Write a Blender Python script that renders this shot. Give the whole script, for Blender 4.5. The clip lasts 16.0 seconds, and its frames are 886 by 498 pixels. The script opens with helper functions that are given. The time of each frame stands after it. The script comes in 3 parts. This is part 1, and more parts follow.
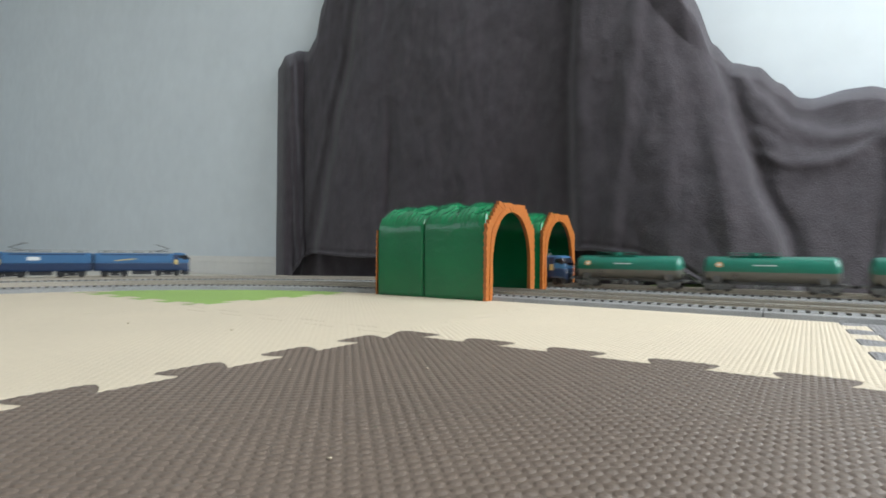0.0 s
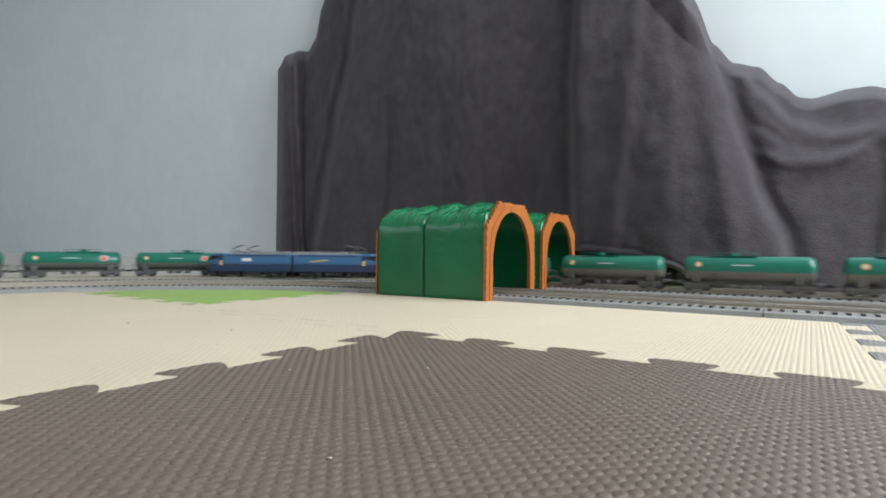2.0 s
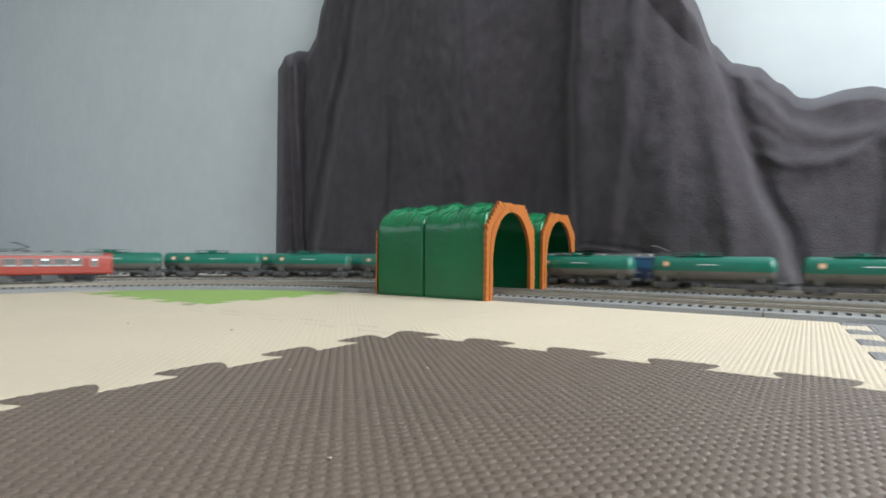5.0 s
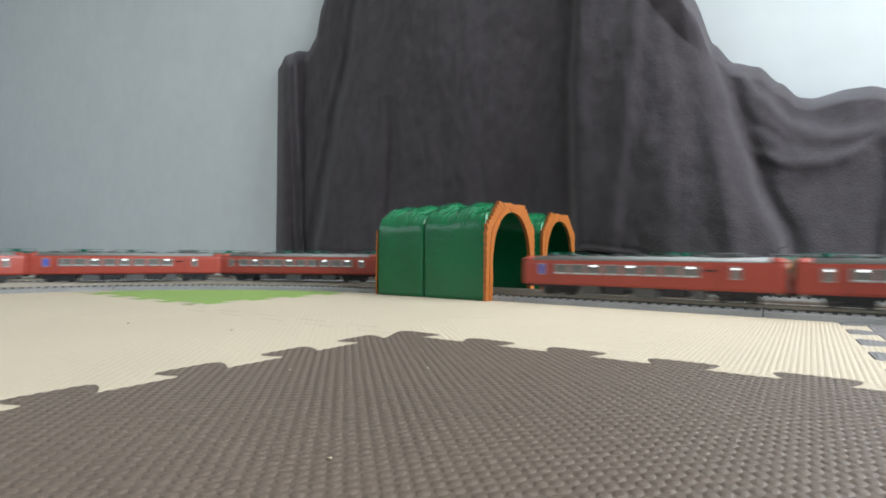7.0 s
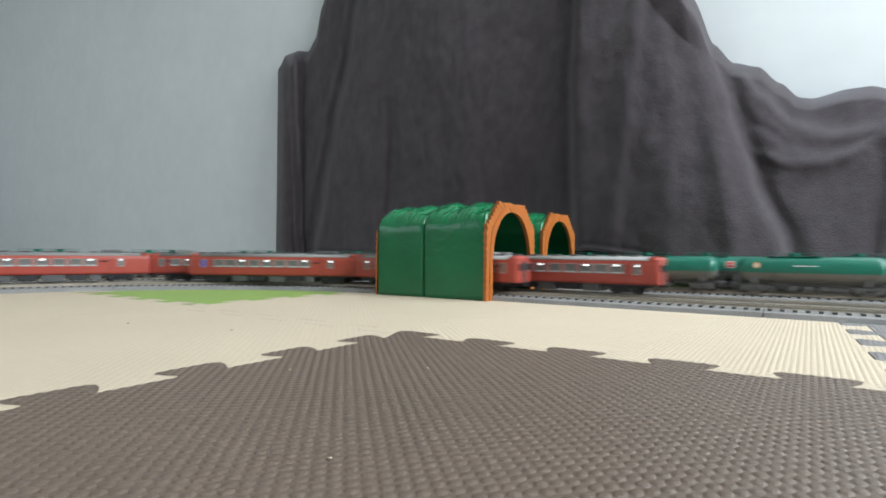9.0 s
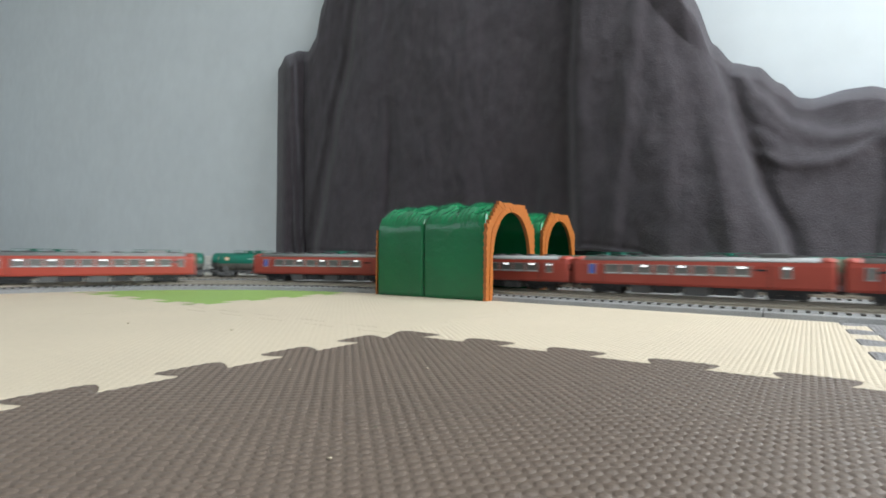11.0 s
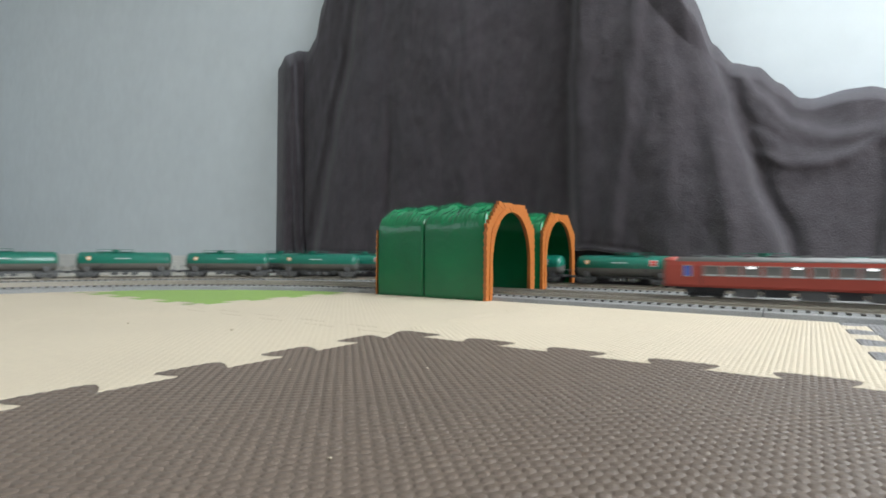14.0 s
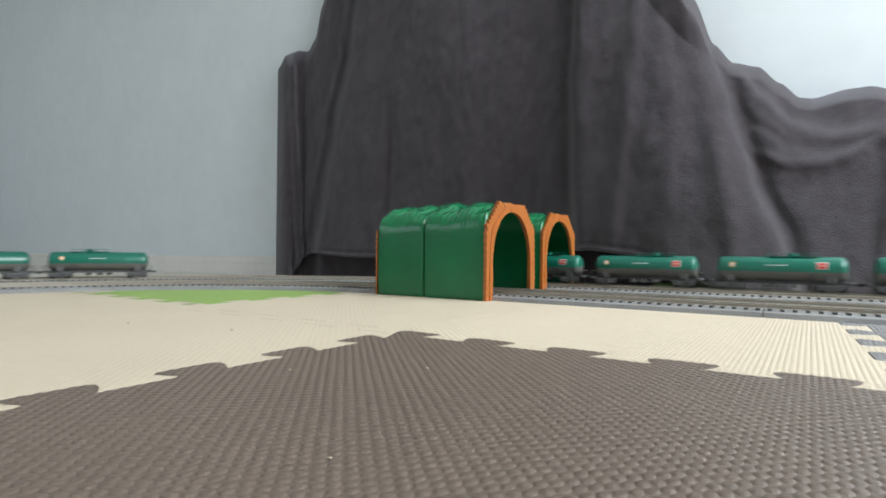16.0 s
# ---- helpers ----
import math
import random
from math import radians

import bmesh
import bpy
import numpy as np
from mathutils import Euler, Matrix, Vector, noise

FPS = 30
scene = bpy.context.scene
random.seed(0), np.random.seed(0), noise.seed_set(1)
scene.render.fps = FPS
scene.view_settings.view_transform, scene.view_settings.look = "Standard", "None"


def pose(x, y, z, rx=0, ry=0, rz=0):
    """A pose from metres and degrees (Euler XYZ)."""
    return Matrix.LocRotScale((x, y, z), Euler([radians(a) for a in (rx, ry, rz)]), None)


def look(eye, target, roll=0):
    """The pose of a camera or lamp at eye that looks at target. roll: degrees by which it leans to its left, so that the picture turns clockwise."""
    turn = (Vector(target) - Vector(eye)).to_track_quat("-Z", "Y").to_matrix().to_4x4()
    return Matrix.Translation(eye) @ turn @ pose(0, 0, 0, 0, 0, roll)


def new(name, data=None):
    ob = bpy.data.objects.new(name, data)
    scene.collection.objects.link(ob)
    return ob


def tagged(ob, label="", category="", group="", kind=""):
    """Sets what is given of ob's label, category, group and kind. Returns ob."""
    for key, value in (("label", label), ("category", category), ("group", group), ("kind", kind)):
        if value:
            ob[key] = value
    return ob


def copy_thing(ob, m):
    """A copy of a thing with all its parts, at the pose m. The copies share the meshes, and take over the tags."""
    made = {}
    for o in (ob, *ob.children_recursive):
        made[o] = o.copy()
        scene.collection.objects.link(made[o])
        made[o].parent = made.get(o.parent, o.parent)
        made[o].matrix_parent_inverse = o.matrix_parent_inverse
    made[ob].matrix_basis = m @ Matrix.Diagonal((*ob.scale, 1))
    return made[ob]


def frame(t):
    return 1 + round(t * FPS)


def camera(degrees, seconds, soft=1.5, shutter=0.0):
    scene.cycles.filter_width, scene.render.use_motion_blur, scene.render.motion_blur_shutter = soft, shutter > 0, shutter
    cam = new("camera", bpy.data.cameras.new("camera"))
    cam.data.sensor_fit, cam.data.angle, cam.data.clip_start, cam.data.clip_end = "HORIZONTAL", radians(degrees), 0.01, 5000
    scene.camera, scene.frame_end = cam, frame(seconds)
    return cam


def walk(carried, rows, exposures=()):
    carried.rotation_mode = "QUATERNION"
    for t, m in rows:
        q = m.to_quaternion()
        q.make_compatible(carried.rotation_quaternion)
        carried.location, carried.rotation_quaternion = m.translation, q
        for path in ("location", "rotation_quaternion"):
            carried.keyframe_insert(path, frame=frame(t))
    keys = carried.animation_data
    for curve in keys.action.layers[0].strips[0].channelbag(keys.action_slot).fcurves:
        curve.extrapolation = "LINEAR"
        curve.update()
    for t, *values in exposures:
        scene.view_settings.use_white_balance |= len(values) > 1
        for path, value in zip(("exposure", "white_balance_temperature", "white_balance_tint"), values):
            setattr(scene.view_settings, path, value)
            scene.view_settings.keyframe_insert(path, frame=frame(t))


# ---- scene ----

# ---------------------------------------------------------------- camera
EYE = 0.0547
cam = camera(79.46, 16.0, soft=1.7, shutter=1.0)
STAND = pose(0, 0, EYE, 0, 0, 34.58) @ pose(0, 0, 0, 90.578, 0, 0) @ pose(0, 0, 0, 0, 0, 0.40)
walk(cam, [(0, STAND), (16.0, STAND)], exposures=[(0, -0.42, 6500, 10), (16.0, -0.42, 6500, 10)])

# ---------------------------------------------------------------- light
world = bpy.data.worlds.new("sky")
scene.world = world
world.use_nodes = True
wn = world.node_tree.nodes
sky = wn.new("ShaderNodeTexSky")
sky.sky_type = "NISHITA"
sky.sun_disc = False
sky.sun_elevation, sky.sun_rotation = radians(48), radians(-60)
world.node_tree.links.new(sky.outputs[0], wn["Background"].inputs[0])
wn["Background"].inputs[1].default_value = 0.12


def window_light(name, m, sx, sy, watts, color):
    data = bpy.data.lights.new(name, "AREA")
    data.shape, data.size, data.size_y, data.energy, data.color = "RECTANGLE", sx, sy, watts, color
    ob = new(name, data)
    ob.matrix_world = m
    return ob


COOL = (0.87, 0.95, 1.0)
window_light("window_daylight", look((0.85, 1.285, 1.20), (0.45, 0.0, 0.55)), 0.8, 1.6, 28, COOL)
window_light("window_daylight", look((1.33, 0.62, 1.25), (-0.25, 1.0, 0.35)), 1.1, 1.4, 82, COOL)
# South lamp is an added fill for the left wall, behind the camera
window_light("window_daylight", look((-3.2, -2.36, 1.3), (-2.8, 1.3, 0.5)), 1.9, 1.6, 19, COOL)

# ---------------------------------------------------------------- materials


def surface(name, color, rough=0.6, metal=0.0, grain=60.0, vary=0.12, bump=0.0, bump_scale=None, blotch=6.0,
            spec=0.5, coat=0.0, sheen=0.0, random_hue=0.0):
    m = bpy.data.materials.new(name)
    m.use_nodes = True
    nt = m.node_tree
    N, L = nt.nodes, nt.links
    b = N["Principled BSDF"]
    b.inputs["Roughness"].default_value = rough
    b.inputs["Metallic"].default_value = metal
    b.inputs["Specular IOR Level"].default_value = spec
    b.inputs["Coat Weight"].default_value = coat
    if sheen:
        b.inputs["Sheen Weight"].default_value = sheen
        b.inputs["Sheen Roughness"].default_value = 0.55
        b.inputs["Sheen Tint"].default_value = (0.90, 0.89, 0.95, 1)
    co = N.new("ShaderNodeTexCoord")
    fine = N.new("ShaderNodeTexNoise")
    fine.inputs["Scale"].default_value, fine.inputs["Detail"].default_value = grain, 4
    big = N.new("ShaderNodeTexNoise")
    big.inputs["Scale"].default_value, big.inputs["Detail"].default_value = blotch, 3
    for n in (fine, big):
        L.new(co.outputs["Object"], n.inputs["Vector"])
    add = N.new("ShaderNodeMath")
    add.operation = "ADD"
    L.new(fine.outputs[0], add.inputs[0])
    L.new(big.outputs[0], add.inputs[1])
    scale = N.new("ShaderNodeMapRange")
    scale.inputs[1].default_value, scale.inputs[2].default_value = 0.6, 1.4
    scale.inputs[3].default_value, scale.inputs[4].default_value = 1 - vary, 1 + vary
    L.new(add.outputs[0], scale.inputs[0])
    last = scale.outputs[0]
    if random_hue:
        info = N.new("ShaderNodeObjectInfo")
        rr = N.new("ShaderNodeMapRange")
        rr.inputs[3].default_value, rr.inputs[4].default_value = 1 - random_hue, 1 + random_hue
        L.new(info.outputs["Random"], rr.inputs[0])
        mu = N.new("ShaderNodeMath")
        mu.operation = "MULTIPLY"
        L.new(last, mu.inputs[0])
        L.new(rr.outputs[0], mu.inputs[1])
        last = mu.outputs[0]
    mix = N.new("ShaderNodeVectorMath")
    mix.operation = "SCALE"
    mix.inputs[0].default_value = color
    L.new(last, mix.inputs["Scale"])
    L.new(mix.outputs[0], b.inputs["Base Color"])
    if bump:
        bt = N.new("ShaderNodeTexNoise")
        bt.inputs["Scale"].default_value, bt.inputs["Detail"].default_value = bump_scale or grain, 5
        L.new(co.outputs["Object"], bt.inputs["Vector"])
        bn = N.new("ShaderNodeBump")
        bn.inputs["Strength"].default_value, bn.inputs["Distance"].default_value = 1.0, bump
        L.new(bt.outputs[0], bn.inputs["Height"])
        L.new(bn.outputs[0], b.inputs["Normal"])
    return m


WALL = surface("wall_paper", (0.745, 0.785, 0.805), 0.9, grain=16, vary=0.04, bump=0.00012, bump_scale=60, blotch=5)
CEIL = surface("ceiling_paper", (0.80, 0.80, 0.79), 0.9, grain=40, vary=0.04)
BASEB = surface("white_trim", (0.82, 0.79, 0.74), 0.5, grain=30, vary=0.05)
FLOOR = surface("pale_floor", (0.66, 0.61, 0.53), 0.55, grain=25, vary=0.10)
CREAM = surface("cream_foam", (0.58, 0.485, 0.36), 0.62, grain=180, vary=0.05, bump=0.0002, bump_scale=900, blotch=9)
BROWN = surface("brown_foam", (0.136, 0.100, 0.076), 0.50, grain=180, vary=0.10, bump=0.0002, bump_scale=900, blotch=9)
LIME = surface("green_foam", (0.265, 0.39, 0.10), 0.62, grain=180, vary=0.06, bump=0.0002, bump_scale=900, blotch=9)
GREYF = surface("grey_foam", (0.205, 0.192, 0.190), 0.55, grain=180, vary=0.08, bump=0.0002, bump_scale=900, blotch=9)
BALLAST = surface("grey_ballast", (0.25, 0.245, 0.238), 0.8, grain=900, vary=0.28, bump=0.0006, bump_scale=700, blotch=14)
SLEEPER = surface("dark_sleeper", (0.080, 0.074, 0.068), 0.7, grain=300, vary=0.2, random_hue=0.15)
RAIL = surface("nickel_rail", (0.44, 0.39, 0.32), 0.45, metal=0.35, grain=200, vary=0.12)
GREENP = surface("green_plastic", (0.006, 0.150, 0.054), 0.17, grain=30, vary=0.14, bump=0.0006, bump_scale=110, spec=0.55)
ORANGE = surface("orange_plastic", (0.42, 0.130, 0.027), 0.42, grain=90, vary=0.14, bump=0.0003, bump_scale=300)
FLEECE = surface("charcoal_fleece", (0.041, 0.0330, 0.0365), 0.95, grain=420, vary=0.34, bump=0.0013, bump_scale=380, blotch=34,
                 spec=0.1, sheen=0.32)
RED = surface("vermilion_paint", (0.40, 0.062, 0.040), 0.42, grain=60, vary=0.06)
ROOFG = surface("grey_roof", (0.25, 0.245, 0.235), 0.6, grain=80, vary=0.10)
DARK = surface("dark_underframe", (0.030, 0.030, 0.032), 0.6, grain=150, vary=0.2)
MIDG = surface("grey_underframe", (0.105, 0.104, 0.102), 0.6, grain=150, vary=0.2)
WHEEL = surface("blackened_wheel", (0.07, 0.065, 0.06), 0.4, metal=0.7, grain=150, vary=0.15)
SILVER = surface("silver_frame", (0.42, 0.41, 0.40), 0.42, metal=0.5, grain=80, vary=0.06)
PANE = surface("tinted_pane", (0.17, 0.165, 0.155), 0.08, grain=25, vary=0.35, spec=0.8)
# Bluish white that paints the railcars' lit interior as a colour
CABINLIT = surface("painted_cabin_light", (0.72, 0.75, 0.76), 0.5, grain=60, vary=0.05)
BLUEW = surface("blue_panel", (0.06, 0.12, 0.52), 0.35, grain=60, vary=0.08)
TANKG = surface("tank_green", (0.006, 0.140, 0.092), 0.28, grain=45, vary=0.08, coat=0.2)
TANKD = surface("tank_grey", (0.135, 0.130, 0.115), 0.5, grain=45, vary=0.10)
WHITEP = surface("white_print", (0.70, 0.70, 0.68), 0.5, grain=60, vary=0.04)
REDP = surface("red_print", (0.62, 0.07, 0.05), 0.5, grain=60, vary=0.06)
SUNP = surface("orange_print", (0.72, 0.36, 0.16), 0.5, grain=60, vary=0.06)
NAVY = surface("navy_paint", (0.017, 0.036, 0.085), 0.32, grain=50, vary=0.06, coat=0.2)
SKYB = surface("sky_blue_paint", (0.045, 0.135, 0.27), 0.30, grain=50, vary=0.06, coat=0.2)
YELLOW = surface("yellow_print", (0.62, 0.45, 0.16), 0.5, grain=60, vary=0.05)
BLACKG = surface("black_glass", (0.012, 0.014, 0.02), 0.1, grain=30, vary=0.2, spec=0.8)
LAMPW = surface("lamp_lens", (0.80, 0.80, 0.78), 0.2, grain=30, vary=0.03)

# ---------------------------------------------------------------- mesh helpers


def mesh_of(name, bm, material, smooth=False):
    me = bpy.data.meshes.new(name)
    bmesh.ops.recalc_face_normals(bm, faces=bm.faces)
    if smooth:
        for f in bm.faces:
            f.smooth = True
    bm.to_mesh(me)
    bm.free()
    for m in (material if isinstance(material, (list, tuple)) else [material]):
        me.materials.append(m)
    return me


def part(name, bm, material, parent=None, label="", smooth=False, at=None):
    """Links a bmesh or a mesh as one object under its thing."""
    me = bm if isinstance(bm, bpy.types.Mesh) else mesh_of(name, bm, material, smooth)
    ob = new(name, me)
    if parent is not None:
        ob.parent = parent
    if at is not None:
        ob.matrix_local = at
    if label:
        ob["label"] = label
    return ob


def block(bm, x0, x1, y0, y1, z0, z1, bevel=0.0, m=None):
    r = bmesh.ops.create_cube(bm, size=1.0)
    vs = r["verts"]
    bmesh.ops.scale(bm, vec=(x1 - x0, y1 - y0, z1 - z0), verts=vs)
    bmesh.ops.translate(bm, vec=((x0 + x1) / 2, (y0 + y1) / 2, (z0 + z1) / 2), verts=vs)
    if bevel:
        es = list({e for v in vs for e in v.link_edges})
        out = bmesh.ops.bevel(bm, geom=es, offset=bevel, segments=2, affect="EDGES", profile=0.5)
        vs = list({v for f in out["faces"] for v in f.verts} | {v for v in vs if v.is_valid})
    if m is not None:
        bmesh.ops.transform(bm, matrix=m, verts=[v for v in vs if v.is_valid])
    return bm


def boxm(x0, x1, y0, y1, z0, z1, bevel=0.0):
    return block(bmesh.new(), x0, x1, y0, y1, z0, z1, bevel)


def rod(bm, p, q, r, n=8):
    p, q = Vector(p), Vector(q)
    m = Matrix.Translation((p + q) / 2) @ (q - p).to_track_quat("Z", "Y").to_matrix().to_4x4()
    bmesh.ops.create_cone(bm, cap_ends=True, segments=n, radius1=r, radius2=r, depth=(q - p).length, matrix=m)
    return bm


def prism(outline, x0, x1, axis="x", bm=None, taper=None):
    """Extrudes an outline of (y, z) along x."""
    bm = bm or bmesh.new()
    a = [bm.verts.new((x0, y, z)) for y, z in outline]
    b = [bm.verts.new((x1, y, z)) for y, z in outline]
    n = len(outline)
    for i in range(n):
        bm.faces.new((a[i], a[(i + 1) % n], b[(i + 1) % n], b[i]))
    bm.faces.new(a)
    bm.faces.new(b[::-1])
    return bm


def thing(name, label, category, group="", kind="", m=None):
    ob = new(name)
    ob.empty_display_size = 0.02
    if m is not None:
        ob.matrix_world = m
    return tagged(ob, label, category, group, kind)


# ---------------------------------------------------------------- the room
W0, W1, S0, N0, TOP, LOW = -5.3, 1.36, -2.4, 1.30, 2.40, -0.032


def wall(name, x0, x1, y0, y1, z0=LOW, z1=TOP, material=WALL):
    ob = part(name, boxm(x0, x1, y0, y1, z0, z1), material)
    return tagged(ob, "pale grey textured wallpaper wall", "wall", kind="structure")


floor = part("floor", boxm(W0 - 0.12, W1 + 0.12, S0 - 0.12, N0 + 0.12, LOW - 0.05, LOW), FLOOR)
tagged(floor, "pale wooden room floor under the mats", "floor", kind="structure")
ceil = part("ceiling", boxm(W0 - 0.12, W1 + 0.12, S0 - 0.12, N0 + 0.12, TOP, TOP + 0.1), CEIL)
tagged(ceil, "plain white papered ceiling", "ceiling", kind="structure")
wall("wall_west", W0 - 0.12, W0, S0 - 0.12, N0 + 0.12)


def wall_with_opening(name, along, fixed0, fixed1, a0, a1, o0, o1, oz0, oz1):
    bm = bmesh.new()
    for p0, p1, z0, z1 in ((a0, o0, LOW, TOP), (o1, a1, LOW, TOP), (o0, o1, LOW, oz0), (o0, o1, oz1, TOP)):
        if along == "y":
            block(bm, fixed0, fixed1, p0, p1, z0, z1)
        else:
            block(bm, p0, p1, fixed0, fixed1, z0, z1)
    ob = part(name, bm, WALL)
    tagged(ob, "pale grey wallpaper wall with a window opening", "wall", kind="structure")
    fr = bmesh.new()
    mid, dpt = (o0 + o1) / 2, (fixed0 + fixed1) / 2
    for p0, p1, z0, z1 in ((o0, o0 + 0.05, oz0, oz1), (o1 - 0.05, o1, oz0, oz1), (mid - 0.03, mid + 0.03, oz0, oz1),
                           (o0, o1, oz0, oz0 + 0.05), (o0, o1, oz1 - 0.05, oz1)):
        if along == "y":
            block(fr, dpt + 0.01, dpt + 0.05, p0, p1, z0, z1)
        else:
            block(fr, p0, p1, dpt - 0.05, dpt - 0.01, z0, z1)
    return ob, fr


we, fr = wall_with_opening("wall_east", "y", W1, W1 + 0.12, S0 - 0.12, N0 + 0.12, -0.15, 1.15, 0.4, 1.9)
tagged(part("window_1", fr, BASEB), "unseen white framed sliding window letting in daylight", "window", kind="structure")
# Opening and frame made up to house the south fill lamp
ws, fr = wall_with_opening("wall_south", "x", S0 - 0.12, S0, W0, W1, -4.15, -2.25, 0.5, 2.1)
tagged(part("window_2", fr, BASEB), "unseen white framed sliding window letting in daylight", "window", kind="structure")

wn_, fr = wall_with_opening("wall_north", "x", N0, N0 + 0.12, W0, W1, 0.45, 1.25, 0.40, 2.0)
tagged(part("window_3", fr, BASEB), "unseen white framed sliding window letting in daylight", "window", kind="structure")
bm = bmesh.new()
prism([(N0, LOW), (N0 - 0.010, LOW), (N0 - 0.010, 0.0135), (N0 - 0.0075, 0.0145), (N0 - 0.0075, 0.0165),
       (N0 - 0.0095, 0.0175), (N0 - 0.0095, 0.038), (N0 - 0.006, 0.0415), (N0, 0.0415)], W0, W1, bm=bm)
tagged(part("baseboard", bm, BASEB), "white grooved baseboard along the wall", "baseboard", kind="structure")

# ---------------------------------------------------------------- foam mats
TILE, CU, CV, DEEP, PITCH = 0.2835, -0.246, 0.300, 0.017, 0.0567
UNDER = 0.0055


def top_edge(u, v):
    """Tongues along the far edge of the tile whose corner is (u, v), from its near end to its far end in u."""
    out = []
    for k in range(5):
        a, b = u + 0.0047 + k * PITCH, u + 0.0391 + k * PITCH
        out += [(a + UNDER, v - DEEP), (a + 0.0015, v - DEEP * 0.55), (a, v - 0.003), (a + 0.003, v),
                (b - 0.003, v), (b, v - 0.003), (b - 0.0015, v - DEEP * 0.55), (b - UNDER, v - DEEP)]
    return out


def side_edge(u, v):
    """Tongues along the edge towards -x, from the corner (u, v) towards -y."""
    out = []
    for k in range(5):
        a, b = v - 0.0295 - k * PITCH, max(v - 0.0630 - k * PITCH, v - TILE + 0.004)
        out += [(u + DEEP, a - UNDER), (u + DEEP * 0.55, a - 0.0015), (u + 0.003, a), (u, a - 0.003),
                (u, b + 0.003), (u + 0.003, b), (u + DEEP * 0.55, b + 0.0015), (u + DEEP, b + UNDER)]
    return out


def slanted(pts):
    """The seam beside the grey mats runs a little askew."""
    return [(x - 0.0147 - 0.047 * (y - 0.475), y + 0.0137) for x, y in pts]


def tile_outline(i, j):
    u, v = CU + i * TILE, CV + j * TILE
    top = top_edge(u, v)
    right = side_edge(u + TILE, v)
    if (i, j) == (0, 1):
        right = slanted(right)
    if (i, j) == (-2, 1):
        right = [(x - 0.015, y) for x, y in right]
    if (i, j) == (-2, 0):
        top = [(x, y + 0.025) for x, y in top]
    low = top_edge(u, v - TILE)[::-1]
    left = side_edge(u, v)[::-1]
    w = v - TILE
    right_low = [(u + TILE + 0.0077, w), (u + TILE + 0.0047, w - 0.003), (u + TILE + 0.0062, w - 0.0094), (u + TILE + 0.0102, w - DEEP)]
    if (i, j) == (1, 1):
        left = slanted(left)
    if (i, j) == (-1, 1):
        left = [(x - 0.015, y) for x, y in left]
    if (i, j) == (-2, 1):
        right_low = [(u + TILE - 0.012, v - TILE + 0.018)]
        low = [(min(x, u + TILE - 0.012), y + 0.025) for x, y in low]
    right_top = [(u + TILE + 0.0102, v - DEEP)]
    if (i, j) == (-2, 0):
        right_top = [(u + TILE - 0.0155, v + 0.012), (u + TILE - 0.0155, v - 0.002)] + right_top
    return top + right_top + right + right_low + low[:-3] + left


def inside(pts, poly):
    x, y = pts[:, 0], pts[:, 1]
    hit = np.zeros(len(pts), bool)
    n = len(poly)
    for a in range(n):
        (x0, y0), (x1, y1) = poly[a], poly[(a + 1) % n]
        cross = (y0 > y) != (y1 > y)
        with np.errstate(divide="ignore", invalid="ignore"):
            xi = x0 + (y - y0) * (x1 - x0) / (y1 - y0 if y1 != y0 else 1e-9)
        hit ^= cross & (x < xi)
    return hit


def embossing(poly, u, v, material, tall, du=0.00285, dv=0.0057):
    """Low rounded studs over one mat, in columns that are staggered by half a step."""
    ka, kb = int((TILE + 0.055) / du), int((TILE + 0.03) / dv)
    g = np.array([(u - 0.025 + (a + 0.5) * du, v - TILE - 0.012 + (b + 0.5 * (a % 2)) * dv) for a in range(ka) for b in range(kb)])
    h = 0.0017
    ok = inside(g, poly)
    for dx, dy in ((h, h), (-h, h), (h, -h), (-h, -h)):
        ok &= inside(g + np.array((dx, dy)), poly)
    g = g[ok]
    rng = np.random.RandomState(int(abs(u * 1000) + abs(v * 77)))
    t = tall * rng.uniform(0.85, 1.1, len(g))
    n = 8 if tall > 0.0002 else 4
    ring = np.array([(math.cos(2 * math.pi * q / n), math.sin(2 * math.pi * q / n)) for q in range(n)])
    m = 3 * n
    shape = np.array((1.0, 1.08)) if tall > 0.0003 else np.array((0.76, 1.30))
    verts = np.zeros((len(g), m, 3))
    for lv, (r, z) in enumerate(((h * 1.12, 0.0), (h * 0.80, 0.72), (h * 0.36, 1.0))):
        verts[:, lv * n:lv * n + n, :2] = g[:, None, :] + ring[None] * r * shape
        verts[:, lv * n:lv * n + n, 2] = (t * z)[:, None]
    one = [[lv * n + q, lv * n + (q + 1) % n, (lv + 1) * n + (q + 1) % n, (lv + 1) * n + q] for lv in range(2) for q in range(n)]
    cap = np.arange(2 * n, 3 * n)
    step = (np.arange(len(g)) * m)
    faces = (np.array(one)[None] + step[:, None, None]).reshape(-1, 4).tolist() + (cap[None] + step[:, None]).tolist()
    me = bpy.data.meshes.new("embossing")
    me.from_pydata(verts.reshape(-1, 3).tolist(), [], faces)
    me.materials.append(material)
    me.shade_smooth()
    return me


